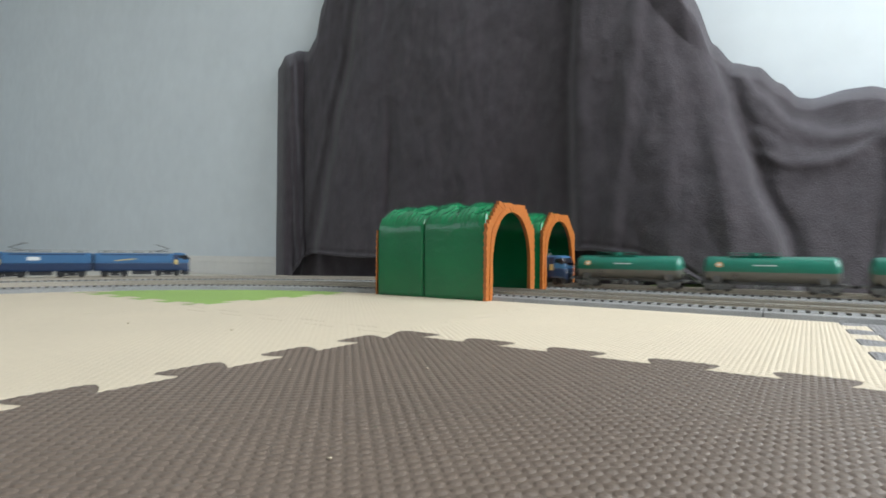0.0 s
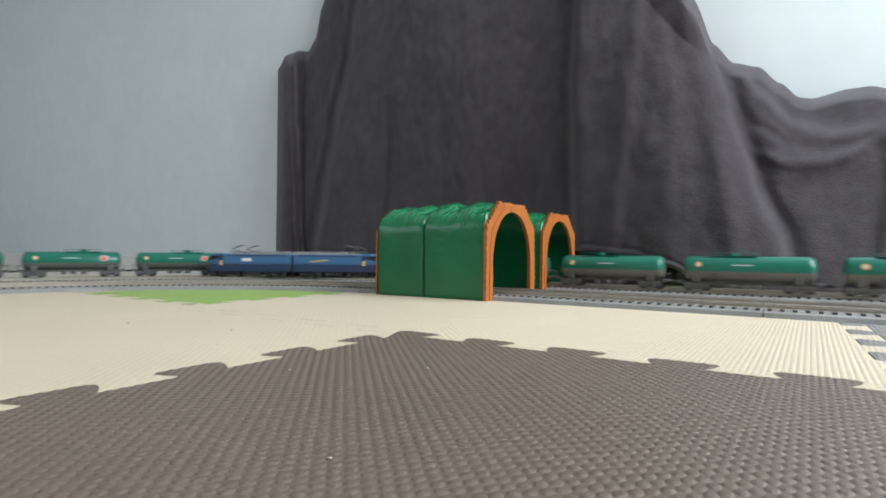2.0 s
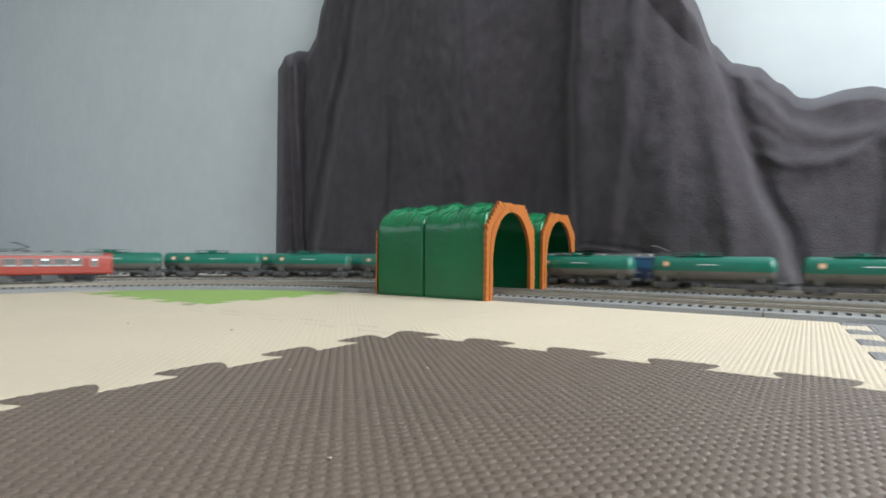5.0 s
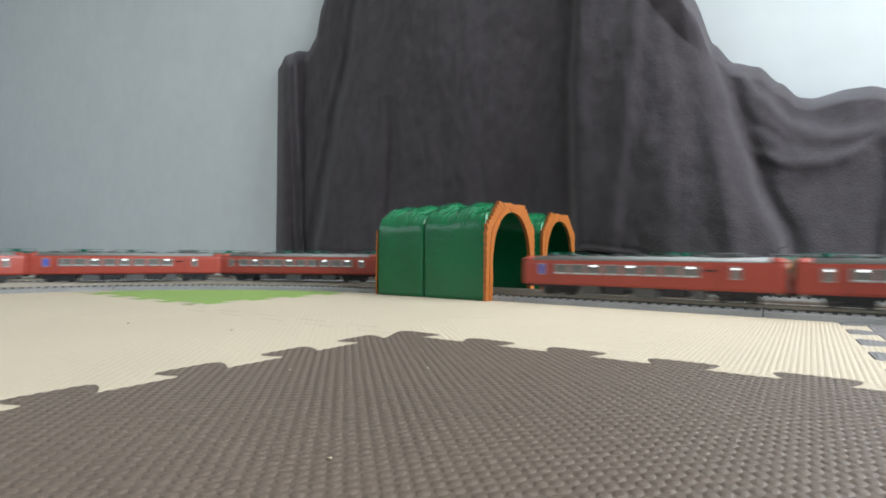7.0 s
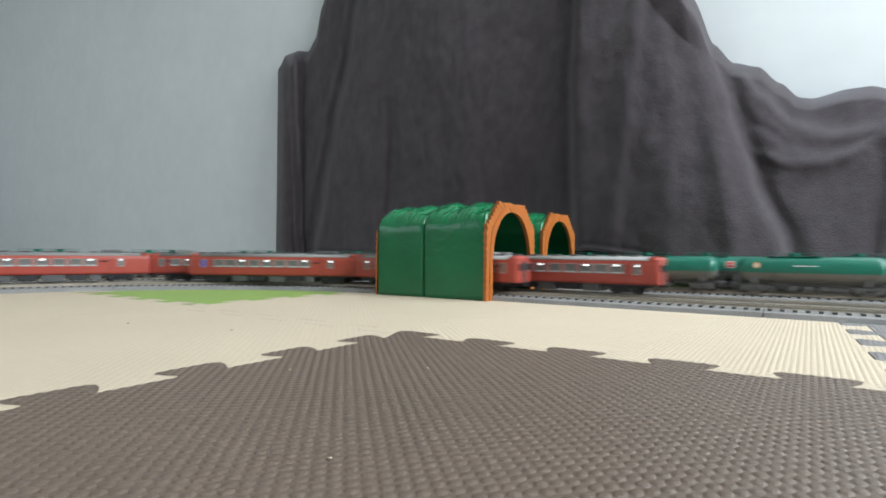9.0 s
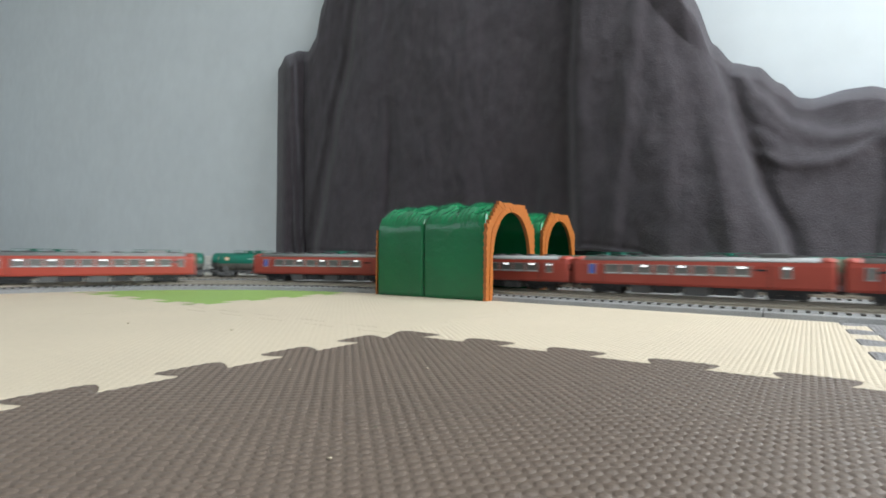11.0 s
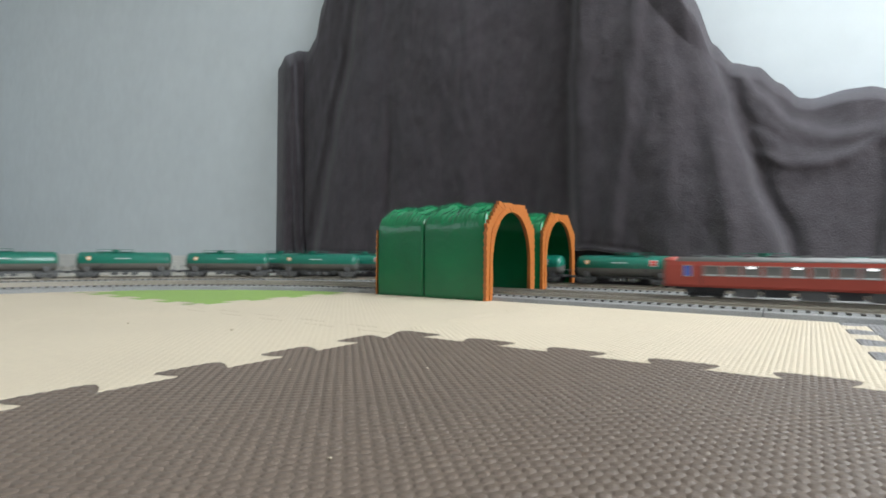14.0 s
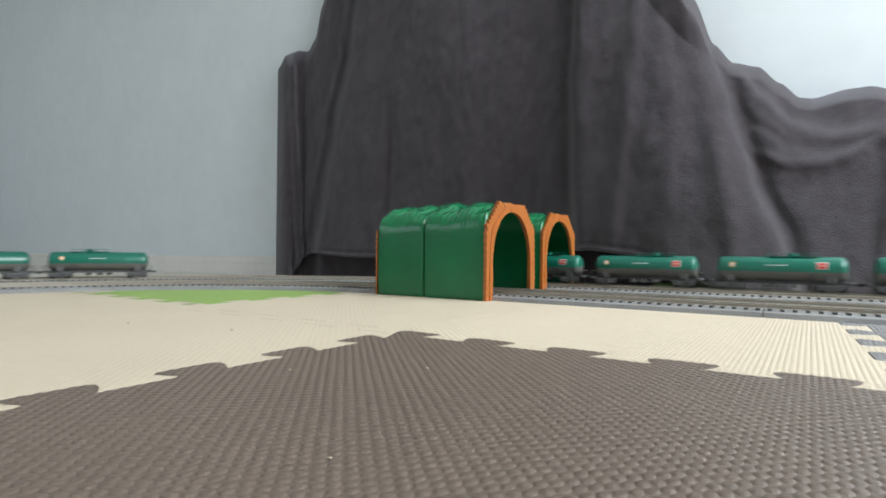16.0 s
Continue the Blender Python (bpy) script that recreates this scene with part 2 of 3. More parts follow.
def foam_mat(i, j, material, label, studs):
    poly = tile_outline(i, j)
    u, v = CU + i * TILE, CV + j * TILE
    ob = thing("foam_mat", label, "play mat", "jigsaw play mats")
    bm = bmesh.new()
    lo = [bm.verts.new((x, y, LOW)) for x, y in poly]
    hi = [bm.verts.new((x, y, -0.0006)) for x, y in poly]
    cx, cy = sum(p[0] for p in poly) / len(poly), sum(p[1] for p in poly) / len(poly)
    rim = [bm.verts.new((x + (cx - x) * 0.004, y + (cy - y) * 0.004, 0.0)) for x, y in poly]
    n = len(poly)
    for k in range(n):
        bm.faces.new((lo[k], lo[(k + 1) % n], hi[(k + 1) % n], hi[k]))
        bm.faces.new((hi[k], hi[(k + 1) % n], rim[(k + 1) % n], rim[k]))
    bm.faces.new(rim)
    if (i, j) == (-2, 0):
        block(bm, u + TILE - 0.045, u + TILE + 0.03, v - 0.03, v + 0.04, LOW + 0.001, -0.0001)
    part("foam_sheet", bm, material, ob)
    if studs:
        tagged(part("embossing", embossing(poly, u, v, material, 0.00040 if material in (BROWN, GREYF) else 0.00028 if (i, j) == (0, 1) else 0.00013), material, ob), kind="stuff")
    return ob


for i in range(-5, 5):
    for j in range(-3, 4):
        if j == 3 and i < 0 or i == -5 or i == -4 and j not in (-1, 0, 1):
            continue
        if (i, j) == (0, 0):
            mt, lb = BROWN, "dark brown embossed foam jigsaw play mat"
        elif (i, j) in ((-2, 1), (0, 3)):
            mt, lb = LIME, "bright lime green embossed foam jigsaw play mat"
        elif (i, j) in ((1, 1), (1, 0)):
            mt, lb = GREYF, "grey embossed foam jigsaw play mat"
        else:
            mt, lb = CREAM, "cream embossed foam jigsaw play mat"
        foam_mat(i, j, mt, lb, (-3 <= i <= 1 and 0 <= j <= 1) or (i, j) in ((-1, -1), (0, 3), (1, 3)))

for x, y, r in ((-0.150, 0.205, 0.0009), (-0.335, 0.225, 0.0011), (-0.105, 0.100, 0.0007), (-0.43, 0.20, 0.0009), (-0.20, 0.165, 0.0006)):
    bm = bmesh.new()
    bmesh.ops.create_icosphere(bm, subdivisions=1, radius=r)
    for w in bm.verts:
        w.co *= random.uniform(0.6, 1.2)
        w.co.z *= 0.6
    tagged(part("crumb", bm, CREAM, at=pose(x, y, r * 0.4 + 0.0002)), "tiny pale crumb lying on a foam mat", "crumb", "crumbs")

# ---------------------------------------------------------------- the four tracks
UC, UR, VC = -0.4618, 0.552, 0.1536
RUN = UR - UC
LINES = (0.5836, 0.6420, 0.7740, 0.8330)


def on_track(s, v):
    """Place and heading at s metres along the loop that crosses the far side at y = v; s equals x there."""
    R = v - VC
    d = (UR - s) % (2 * RUN + 2 * math.pi * R)
    if d <= RUN:
        return Vector((UR - d, v)), 0.0
    d -= RUN
    if d <= math.pi * R:
        a = d / R
        return Vector((UC - R * math.sin(a), VC + R * math.cos(a))), a
    d -= math.pi * R
    if d <= RUN:
        return Vector((UC + d, VC - R)), math.pi
    a = (d - RUN) / R
    return Vector((UR + R * math.sin(a), VC - R * math.cos(a))), math.pi + a


BED = [(-0.029, 0.0), (-0.0268, 0.0044), (-0.0250, 0.0050), (-0.0195, 0.0050), (-0.0172, 0.0064), (0.0172, 0.0064),
       (0.0195, 0.0050), (0.0250, 0.0050), (0.0268, 0.0044), (0.029, 0.0)]
RAILP = [(-0.0012, 0.0072), (-0.0005, 0.0078), (-0.0005, 0.0088), (-0.0009, 0.0091), (-0.0009, 0.0098),
         (0.0009, 0.0098), (0.0009, 0.0091), (0.0005, 0.0088), (0.0005, 0.0078), (0.0012, 0.0072)]


def sweep(profile, v, s0, s1, side=0.0, steps=1):
    bm = bmesh.new()
    rings = []
    for k in range(steps + 1):
        p, a = on_track(s0 + (s1 - s0) * k / steps, v)
        n = Vector((-math.sin(a), math.cos(a)))
        rings.append([bm.verts.new((p.x + n.x * (y + side), p.y + n.y * (y + side), z)) for y, z in profile])
    m = len(profile)
    for r0, r1 in zip(rings, rings[1:]):
        for q in range(m):
            bm.faces.new((r0[q], r0[(q + 1) % m], r1[(q + 1) % m], r1[q]))
    bm.faces.new(rings[0])
    bm.faces.new(rings[-1][::-1])
    return bm


SLEEP_MESH = mesh_of("sleeper", boxm(-0.0017, 0.0017, -0.0186, 0.0186, 0.0046, 0.00722, 0.0), SLEEPER)


def track_section(v, s0, s1, curved, seen):
    ob = thing("track_section", "grey ballasted model railway track section, " + ("curved" if curved else "straight"),
               "model track", "model railway track")
    st = 10 if curved else 1
    e = 0.0003
    part("ballast_bed", sweep(BED, v, s0 + e, s1 - e, 0, st), BALLAST, ob)
    for side in (-0.00825, 0.00825):
        part("rail", sweep(RAILP, v, s0 + e, s1 - e, side, st), RAIL, ob, "nickel silver rail")
    n = max(1, round((s1 - s0) / 0.0095))
    poses = []
    for k in range(n):
        p, a = on_track(s0 + (s1 - s0) * (k + 0.5) / n, v)
        poses.append(Matrix.Translation((p.x, p.y, 0)) @ Matrix.Rotation(a, 4, "Z"))
    if seen:
        for m in poses:
            part("sleeper", SLEEP_MESH, SLEEPER, ob, at=m)
    else:
        bm = bmesh.new()
        for m in poses:
            block(bm, -0.0017, 0.0017, -0.0186, 0.0186, 0.0046, 0.00722, m=m)
        tagged(part("sleeper_bed", bm, SLEEPER, ob), kind="stuff")


for v in LINES:
    R = v - VC
    cuts = [UC, -0.283, -0.035, 0.213, 0.461, UR]
    for a, b in zip(cuts, cuts[1:]):
        track_section(v, a, b, False, -0.3 < a < 0.2)
    arc = math.pi * R / 6
    for k in range(6):
        track_section(v, UC - (k + 1) * arc, UC - k * arc, True, False)
        track_section(v, UR + k * arc, UR + (k + 1) * arc, True, False)
    base = UC - math.pi * R
    for k in range(4):
        track_section(v, base - (k + 1) * RUN / 4, base - k * RUN / 4, False, False)
# ---------------------------------------------------------------- toy tunnels


def arch_inner(t):
    """Inner edge of the portal, t from 0 (near foot) to 1 (far foot)."""
    foot, spring, rise, wide = 0.34, 0.046, 0.0626, 0.0515
    start = math.asin(((0.085 - spring) / rise) )
    if t < foot or t > 1 - foot:
        side = -1 if t < 0.5 else 1
        z = 0.085 * min(t, 1 - t) / foot
        if z < spring:
            return side * wide, z
        a = math.asin(((z - spring) / rise) )
        return side * wide * math.cos(a) ** 0.94, z
    a = math.pi - start - (t - foot) / (1 - 2 * foot) * (math.pi - 2 * start)
    c, q = math.cos(a), math.sin(a)
    return wide * math.copysign(abs(c) ** 0.94, c), spring + rise * q


def arch_outer(t):
    pts = [(-0.0665, 0.0), (-0.0662, 0.085), (-0.034, 0.1175), (-0.029, 0.1200), (0.029, 0.1200), (0.034, 0.1175), (0.0662, 0.085), (0.0665, 0.0)]
    at = [0.0, 0.34, 0.455, 0.465, 0.535, 0.545, 0.66, 1.0]
    for k in range(7):
        if t <= at[k + 1] + 1e-9:
            f = (t - at[k]) / (at[k + 1] - at[k])
            return tuple(a + (b - a) * f for a, b in zip(pts[k], pts[k + 1]))
    return pts[-1]


def portal_mesh():
    rng = random.Random(4)
    bm = bmesh.new()
    n = 66

    def brick(t0, t1, r0, r1, x1, step=False, cut=0.0):
        def at(t, r):
            (ay, az), (by, bz) = arch_inner(t), arch_outer(t)
            return ay + (by - ay) * r, az + (bz - az) * r
        quad = [at(t0, r0), at(t1, r0), at(t1, r1 - cut), at(t0, r1 - cut)]
        if step:
            s = -1 if t0 < 0.5 else 1
            (y2, z2), (y3, z3) = quad[2], quad[3]
            quad.insert(3, (s * (max(abs(y2), abs(y3)) + 0.0006), max(z2, z3) + 0.0005))
        f = [bm.verts.new((x1, y, z)) for y, z in quad]
        r = [bm.verts.new((-0.0042, y, z)) for y, z in quad]
        m = len(quad)
        for q in range(m):
            bm.faces.new((f[q], f[(q + 1) % m], r[(q + 1) % m], r[q]))
        bm.faces.new(f)
        bm.faces.new(r[::-1])

    for k in range(n):
        g = 0.05 / n
        t0, t1 = k / n + g, (k + 1) / n - g
        brick(t0, t1, 0.0, 0.46, rng.uniform(0.0004, 0.0009))
    n = 58
    for k in range(n):
        g = 0.05 / n
        t0, t1 = k / n + g, (k + 1) / n - g
        mid = (t0 + t1) / 2
        step = 0.34 < mid < 0.46 or 0.54 < mid < 0.66
        brick(t0, t1, 0.49, 1.0, rng.uniform(-0.0003, 0.0003), step, 0.07 * (k % 2) if not step else 0.0)
    # mortar core behind the brick faces
    ts = [k / 60 for k in range(61)]
    core = []
    for t in ts:
        (ay, az), (by, bz) = arch_inner(t), arch_outer(t)
        iy, iz = ay + (by - ay) * 0.06, az + (bz - az) * 0.06
        oy, oz = by + (ay - by) * 0.09, bz + (az - bz) * 0.09
        core.append([bm.verts.new((x, y, z)) for x, y, z in ((-0.0005, iy, iz), (-0.0005, oy, oz), (-0.0040, oy, oz), (-0.0040, iy, iz))])
    for c0, c1 in zip(core, core[1:]):
        for q in range(4):
            bm.faces.new((c0[q], c0[(q + 1) % 4], c1[(q + 1) % 4], c1[q]))
    return mesh_of("portal", bm, ORANGE)


def shell_mesh(x0, x1, seed):
    """Half of the green hill: steep smooth sides, a lumpy rounded top."""
    bm = bmesh.new()
    nx, nt = 70, 60

    def ring(x, f, inner):
        out = []
        for k in range(nt + 1):
            t = k / nt
            if t < 0.30:
                y, z = -0.0640, 0.086 * t / 0.30
            elif t > 0.70:
                y, z = 0.0640, 0.086 * (1 - t) / 0.30
            else:
                a = math.pi * (1 - (t - 0.30) / 0.40)
                c, s = math.cos(a), math.sin(a)
                y = 0.0640 * math.copysign(abs(c) ** 1.14, c)
                z = 0.086 + 0.0350 * abs(s) ** 1.0
            if inner:
                y, z = y * 0.94, z * 0.96
            else:
                top = min(1.0, max(0.0, (z - 0.084) / 0.016))
                p = Vector((x * 26 + seed, y * 22, z * 30))
                d = noise.noise(p) * 0.0034 + noise.noise(p * 3.1) * 0.0024 + noise.noise(Vector((p.x * 12, p.y * 2.5, p.z * 2.5))) * 0.0019
                d *= 1 + 0.9 * math.exp(-(x1 - x) / 0.012)
                wave = 0.0022 * math.sin(x * 150 + seed) * (0.5 + 0.5 * math.cos(y * 30))
                z += top * (d + wave)
                y *= 1 + top * d * 2.5
                edge = 0.0020 * f
                y *= 1 - edge / 0.064
                z -= edge if z > 0.06 else 0
            out.append((x, y, z))
        return out

    rows = []
    for i in range(nx + 1):
        x = x0 + (x1 - x0) * i / nx
        f = max(0.0, 1 - (x - x0) / 0.004) ** 2 + max(0.0, 1 - (x1 - x) / 0.004) ** 2
        rows.append(([bm.verts.new(p) for p in ring(x, f, False)], [bm.verts.new(p) for p in ring(x, 0, True)]))
    for (o0, i0), (o1, i1) in zip(rows, rows[1:]):
        for k in range(nt):
            bm.faces.new((o0[k], o0[k + 1], o1[k + 1], o1[k]))
            bm.faces.new((i0[k], i1[k], i1[k + 1], i0[k + 1]))
        for k in (0, nt):
            bm.faces.new((o0[k], o1[k], i1[k], i0[k]))
    for o, i in (rows[0], rows[-1]):
        for k in range(nt):
            bm.faces.new((o[k], i[k], i[k + 1], o[k + 1]))
    return mesh_of("tunnel_half", bm, GREENP, smooth=True)


tunnel = thing("toy_tunnel", "green plastic toy tunnel with orange brick portals over the tracks", "toy tunnel", "toy tunnels")
PORTAL = portal_mesh()
part("portal", PORTAL, ORANGE, tunnel, "orange brick portal")
part("portal", PORTAL, ORANGE, tunnel, "orange brick portal", at=pose(-0.174, 0, 0, 0, 0, 180) @ Matrix.Diagonal((0.45, 0.975, 0.95, 1)))
part("tunnel_half", shell_mesh(-0.0935, -0.0036, 1.3), GREENP, tunnel, "glossy green hill-shaped cover")
part("tunnel_half", shell_mesh(-0.1715, -0.0945, 7.9), GREENP, tunnel, "glossy green hill-shaped cover")
tunnel.matrix_world = pose(-0.312, 0.6085, 0)
copy_thing(tunnel, pose(-0.328, 0.803, 0))

# ---------------------------------------------------------------- blanket over an armchair


def between(x, table):
    """Smooth curve through a short table of (x, y)."""
    if x <= table[0][0]:
        return table[0][1]
    for (a, p), (b, q) in zip(table, table[1:]):
        if x <= b:
            f = (x - a) / (b - a)
            f = f * f * (3 - 2 * f) * 0.6 + f * 0.4
            return p + (q - p) * f
    return table[-1][1]


RIM = [(-1.56, 0.60), (-1.525, 0.70), (-1.49, 0.735), (-1.43, 0.738), (-1.375, 0.725), (-1.34, 0.76), (-1.31, 0.86), (-1.27, 0.97), (-1.18, 1.03),
       (-0.8, 1.05), (-0.45, 1.02), (-0.36, 0.92), (-0.27, 0.72), (-0.202, 0.588), (-0.165, 0.485), (-0.127, 0.438), (-0.086, 0.423),
       (-0.05, 0.385), (-0.017, 0.351), (0.005, 0.346), (0.055, 0.355), (0.087, 0.355), (0.12, 0.343), (0.22, 0.32), (0.55, 0.31)]
HEM = [(-1.56, -0.030), (-1.465, -0.030), (-1.425, 0.010), (-1.39, 0.045), (-1.35, 0.056), (-1.17, 0.045), (-1.0, 0.043), (-0.6, 0.055), (-0.42, 0.068),
       (-0.33, 0.058), (-0.25, 0.035), (-0.16, -0.010), (0.55, -0.030)]
FAN = [(-0.02, -0.020), (0.071, -0.044), (0.203, -0.095), (0.353, -0.134), (0.474, -0.165), (0.588, -0.202), (0.9, -0.33)]


def bell(x, w):
    return math.exp(-(x / w) ** 2)


def drape(u, z):
    """How far the cloth stands out from its plane towards the room."""
    h = 0.0
    k = (z - 0.05) / 0.5
    # the roll over the left arm, hanging to the floor
    h += 0.040 * bell(u + 1.485, 0.040) + 0.020 * bell(u - (-1.415 - 0.035 * k), 0.020) - 0.010 * bell(u - (-1.385 - 0.01 * k), 0.016)
    # the front panel, with its edge running up to the chair's back
    left = u - between(z, [(0.03, -1.345), (0.06, -1.332), (0.25, -1.283), (0.45, -1.238), (0.7, -1.17), (1.1, -1.10)])
    h += 0.040 / (1 + math.exp(-left / 0.009)) + 0.007 * bell(left - 0.015, 0.016) + 0.005 * bell(left - 0.075, 0.035)
    h += 0.006 * bell(left + 0.07 - 0.02 * k, 0.018)
    h -= 0.014 * bell(u + 1.022 - 0.006 * k, 0.022) * bell(z - 0.30, 0.26)
    h += 0.012 * bell(u + 0.92, 0.10) + 0.010 * bell(u + 0.74 + 0.05 * k, 0.09)
    # the deep valley beside the fan
    valley = u - between(z, [(0.0, -0.447), (0.25, -0.458), (0.45, -0.462), (0.6, -0.455), (1.0, -0.43)])
    h -= 0.030 * math.exp(-max(0.0, -valley) / 0.10) / (1 + math.exp(max(-40.0, valley / 0.005)))
    # the fan: ridges that spread from the chair's shoulder
    edge = between(z, FAN)
    d = u - edge
    fan = 1 / (1 + math.exp(max(-40.0, min(40.0, d / 0.004))))
    on = fan / (1 + math.exp(max(-40.0, -valley / 0.02)))
    top = max(0.0, min(1.0, (z - 0.05) / 0.55))
    r1 = u - (-0.372 + 0.060 * top)
    r2 = u - (-0.262 + 0.035 * top)
    r3 = u - (-0.118 - 0.10 * top)
    h += on * (0.013 * bell(r1, 0.026) + 0.006 * bell(r1 - 0.05, 0.022) + 0.012 * bell(r2, 0.040) + 0.010 * bell(r3, 0.022))
    h += 0.032 * fan * (0.75 + 0.25 * bell(d + 0.07, 0.10)) - 0.010 * bell(d - 0.02, 0.015)
    h -= 0.025 * max(0.0, min(1.0, (-0.45 - u) / 0.1))
    if d > 0:
        s = 1 - math.exp(-d / 0.02)
        c1 = between(u, [(-0.16, 0.47), (-0.125, 0.425), (-0.08, 0.36), (-0.03, 0.302), (0.0, 0.283), (0.039, 0.272), (0.095, 0.276), (0.16, 0.30), (0.5, 0.31)])
        c2 = between(u, [(-0.14, 0.33), (-0.09, 0.255), (-0.03, 0.228), (0.02, 0.226), (0.055, 0.235), (0.108, 0.266), (0.2, 0.29), (0.5, 0.30)])
        h += s * (0.007 * bell(z - c1, 0.014) + 0.005 * bell(z - c2, 0.011) - 0.004 * bell(z - (c1 + c2) / 2, 0.014))
        h += s * 0.022 / (1 + math.exp(max(-40.0, min(40.0, (z - c1) / 0.012)))) - s * 0.016 / (1 + math.exp(max(-40.0, min(40.0, (z - c2 + 0.010) / 0.014))))
        h += s * (0.010 * bell(u - 0.06, 0.025) * bell(z - 0.33, 0.05) + 0.016 * bell(u - 0.115 - 0.1 * (z - 0.1), 0.014) * (1 if z < 0.25 else bell(z - 0.25, 0.03)))
    p = Vector((u * 5.0, z * 2.4, 3.7))
    h += 0.010 * noise.noise(p) + 0.006 * noise.noise(p * 3.3) + 0.0022 * noise.noise(p * 9)
    q = Vector((u * 46, z * 30, 1.2))
    h += 0.0011 * noise.noise(q) + 0.0006 * noise.noise(q * 2.7)
    return h


def lean(u, z):
    """The plane of the cloth: near the floor it stands out, higher up it leans back against the chair."""
    back = between(u, [(-1.6, 1.245), (-0.60, 1.245), (-0.40, 1.265), (0.6, 1.275)])
    foot = between(u, [(-1.6, 1.205), (-0.60, 1.195), (-0.42, 1.13), (-0.15, 1.05), (0.6, 1.03)])
    high = between(u, [(-1.6, 1.0), (-0.45, 0.80), (-0.15, 0.46), (0.05, 0.36), (0.6, 0.34)])
    f = max(0.0, min(1.0, (z + 0.01) / high))
    return foot + (back - foot) * f


def cloth(name, nu, nz, u0, u1, place, parent):
    bm = bmesh.new()
    rows = [[bm.verts.new(p) for p in place(u0 + (u1 - u0) * a / nu, nz)] for a in range(nu + 1)]
    for r0, r1 in zip(rows, rows[1:]):
        for b in range(len(r0) - 1):
            bm.faces.new((r0[b], r1[b], r1[b + 1], r0[b + 1]))
    ob = part(name, bm, FLEECE, parent, smooth=True)
    so = ob.modifiers.new("thickness", "SOLIDIFY")
    so.thickness, so.offset = 0.005, 0
    return ob


def front_drape(u, nz):
    top, low = between(u, RIM), between(u, HEM)
    col = []
    for b in range(nz + 1):
        z = low + (top - low) * b / nz
        over = max(0.0, (b / nz - 0.94) / 0.06)
        y = lean(u, z) - drape(u, z) * (1 - 0.4 * over) + 0.030 * over ** 2
        if low > 0.0:
            y -= 0.004 * bell(z - low, 0.006) - 0.003 * bell(z - low - 0.012, 0.004)
        y += 0.05 * max(0.0, 1 - (u + 1.53) / 0.04) ** 2
        k = min(y, 1.285) / 1.2
        col.append((u * k, 1.2 * k, max(LOW + 0.003, EYE + (z - EYE) * k)))
    x, y, z = col[-1]
    return col + [(x, min(1.290, y + 0.018 * b), z + 0.004 - 0.002 * b * b) for b in range(1, 5)]


def back_drape(u, nz):
    col = []
    for b in range(nz + 1):
        z = LOW + 0.003 + 0.18 * b / nz
        p = Vector((u * 7.0, z * 3.0, 8.1))
        y = 1.236 - 0.014 * bell(u + 1.415 - 0.15 * z, 0.022) - 0.010 * bell(u + 1.33, 0.03) + 0.012 * noise.noise(p) + 0.004 * noise.noise(p * 3)
        col.append((u, y, z))
    return col


throw = thing("blanket", "dark charcoal fleece blanket draped in folds over an armchair", "blanket")
cloth("front_drape", 420, 150, -1.53, 0.55, front_drape, throw)
cloth("back_drape", 140, 12, -1.50, -0.16, back_drape, throw)
# Unseen dark slabs stand in for the chair and the shade under the hem
chair = thing("armchair", "added dark slabs standing in for an armchair and the shade beneath a blanket", "armchair")
part("seat_base", boxm(-1.46, 0.5, 1.264, 1.289, 0.0, 0.28, 0.01), DARK, chair)
part("backrest", boxm(-1.25, -0.5, 1.270, 1.289, 0.28, 0.98, 0.008), DARK, chair)
for x in (-1.40, -0.45, 0.42):
    part("leg", boxm(x, x + 0.06, 1.264, 1.289, LOW, 0.0, 0.002), DARK, chair)

# ---------------------------------------------------------------- rolling stock, +x along the track, mat at z = 0
RAILTOP = 0.0098


def loft(sections, material=None):
    """Joins outlines of equal length, each (x, [(y, z), ...])."""
    bm = bmesh.new()
    rings = [[bm.verts.new((x if not isinstance(x, (list, tuple)) else x[q], y, z)) for q, (y, z) in enumerate(pts)] for x, pts in sections]
    n = len(rings[0])
    for r0, r1 in zip(rings, rings[1:]):
        for q in range(n):
            bm.faces.new((r0[q], r0[(q + 1) % n], r1[(q + 1) % n], r1[q]))
    bm.faces.new(rings[0])
    bm.faces.new(rings[-1][::-1])
    return bm


def wheel_mesh(r):
    bm = bmesh.new()
    rod(bm, (0, -0.0012, 0), (0, 0.0012, 0), r, 18)
    rod(bm, (0, -0.0016, 0), (0, -0.0010, 0), r * 0.55, 12)
    rod(bm, (0, 0.0010, 0), (0, 0.0018, 0), r * 1.10, 18)
    return mesh_of("wheel", bm, WHEEL)


WHEEL_MESH = wheel_mesh(0.0053)


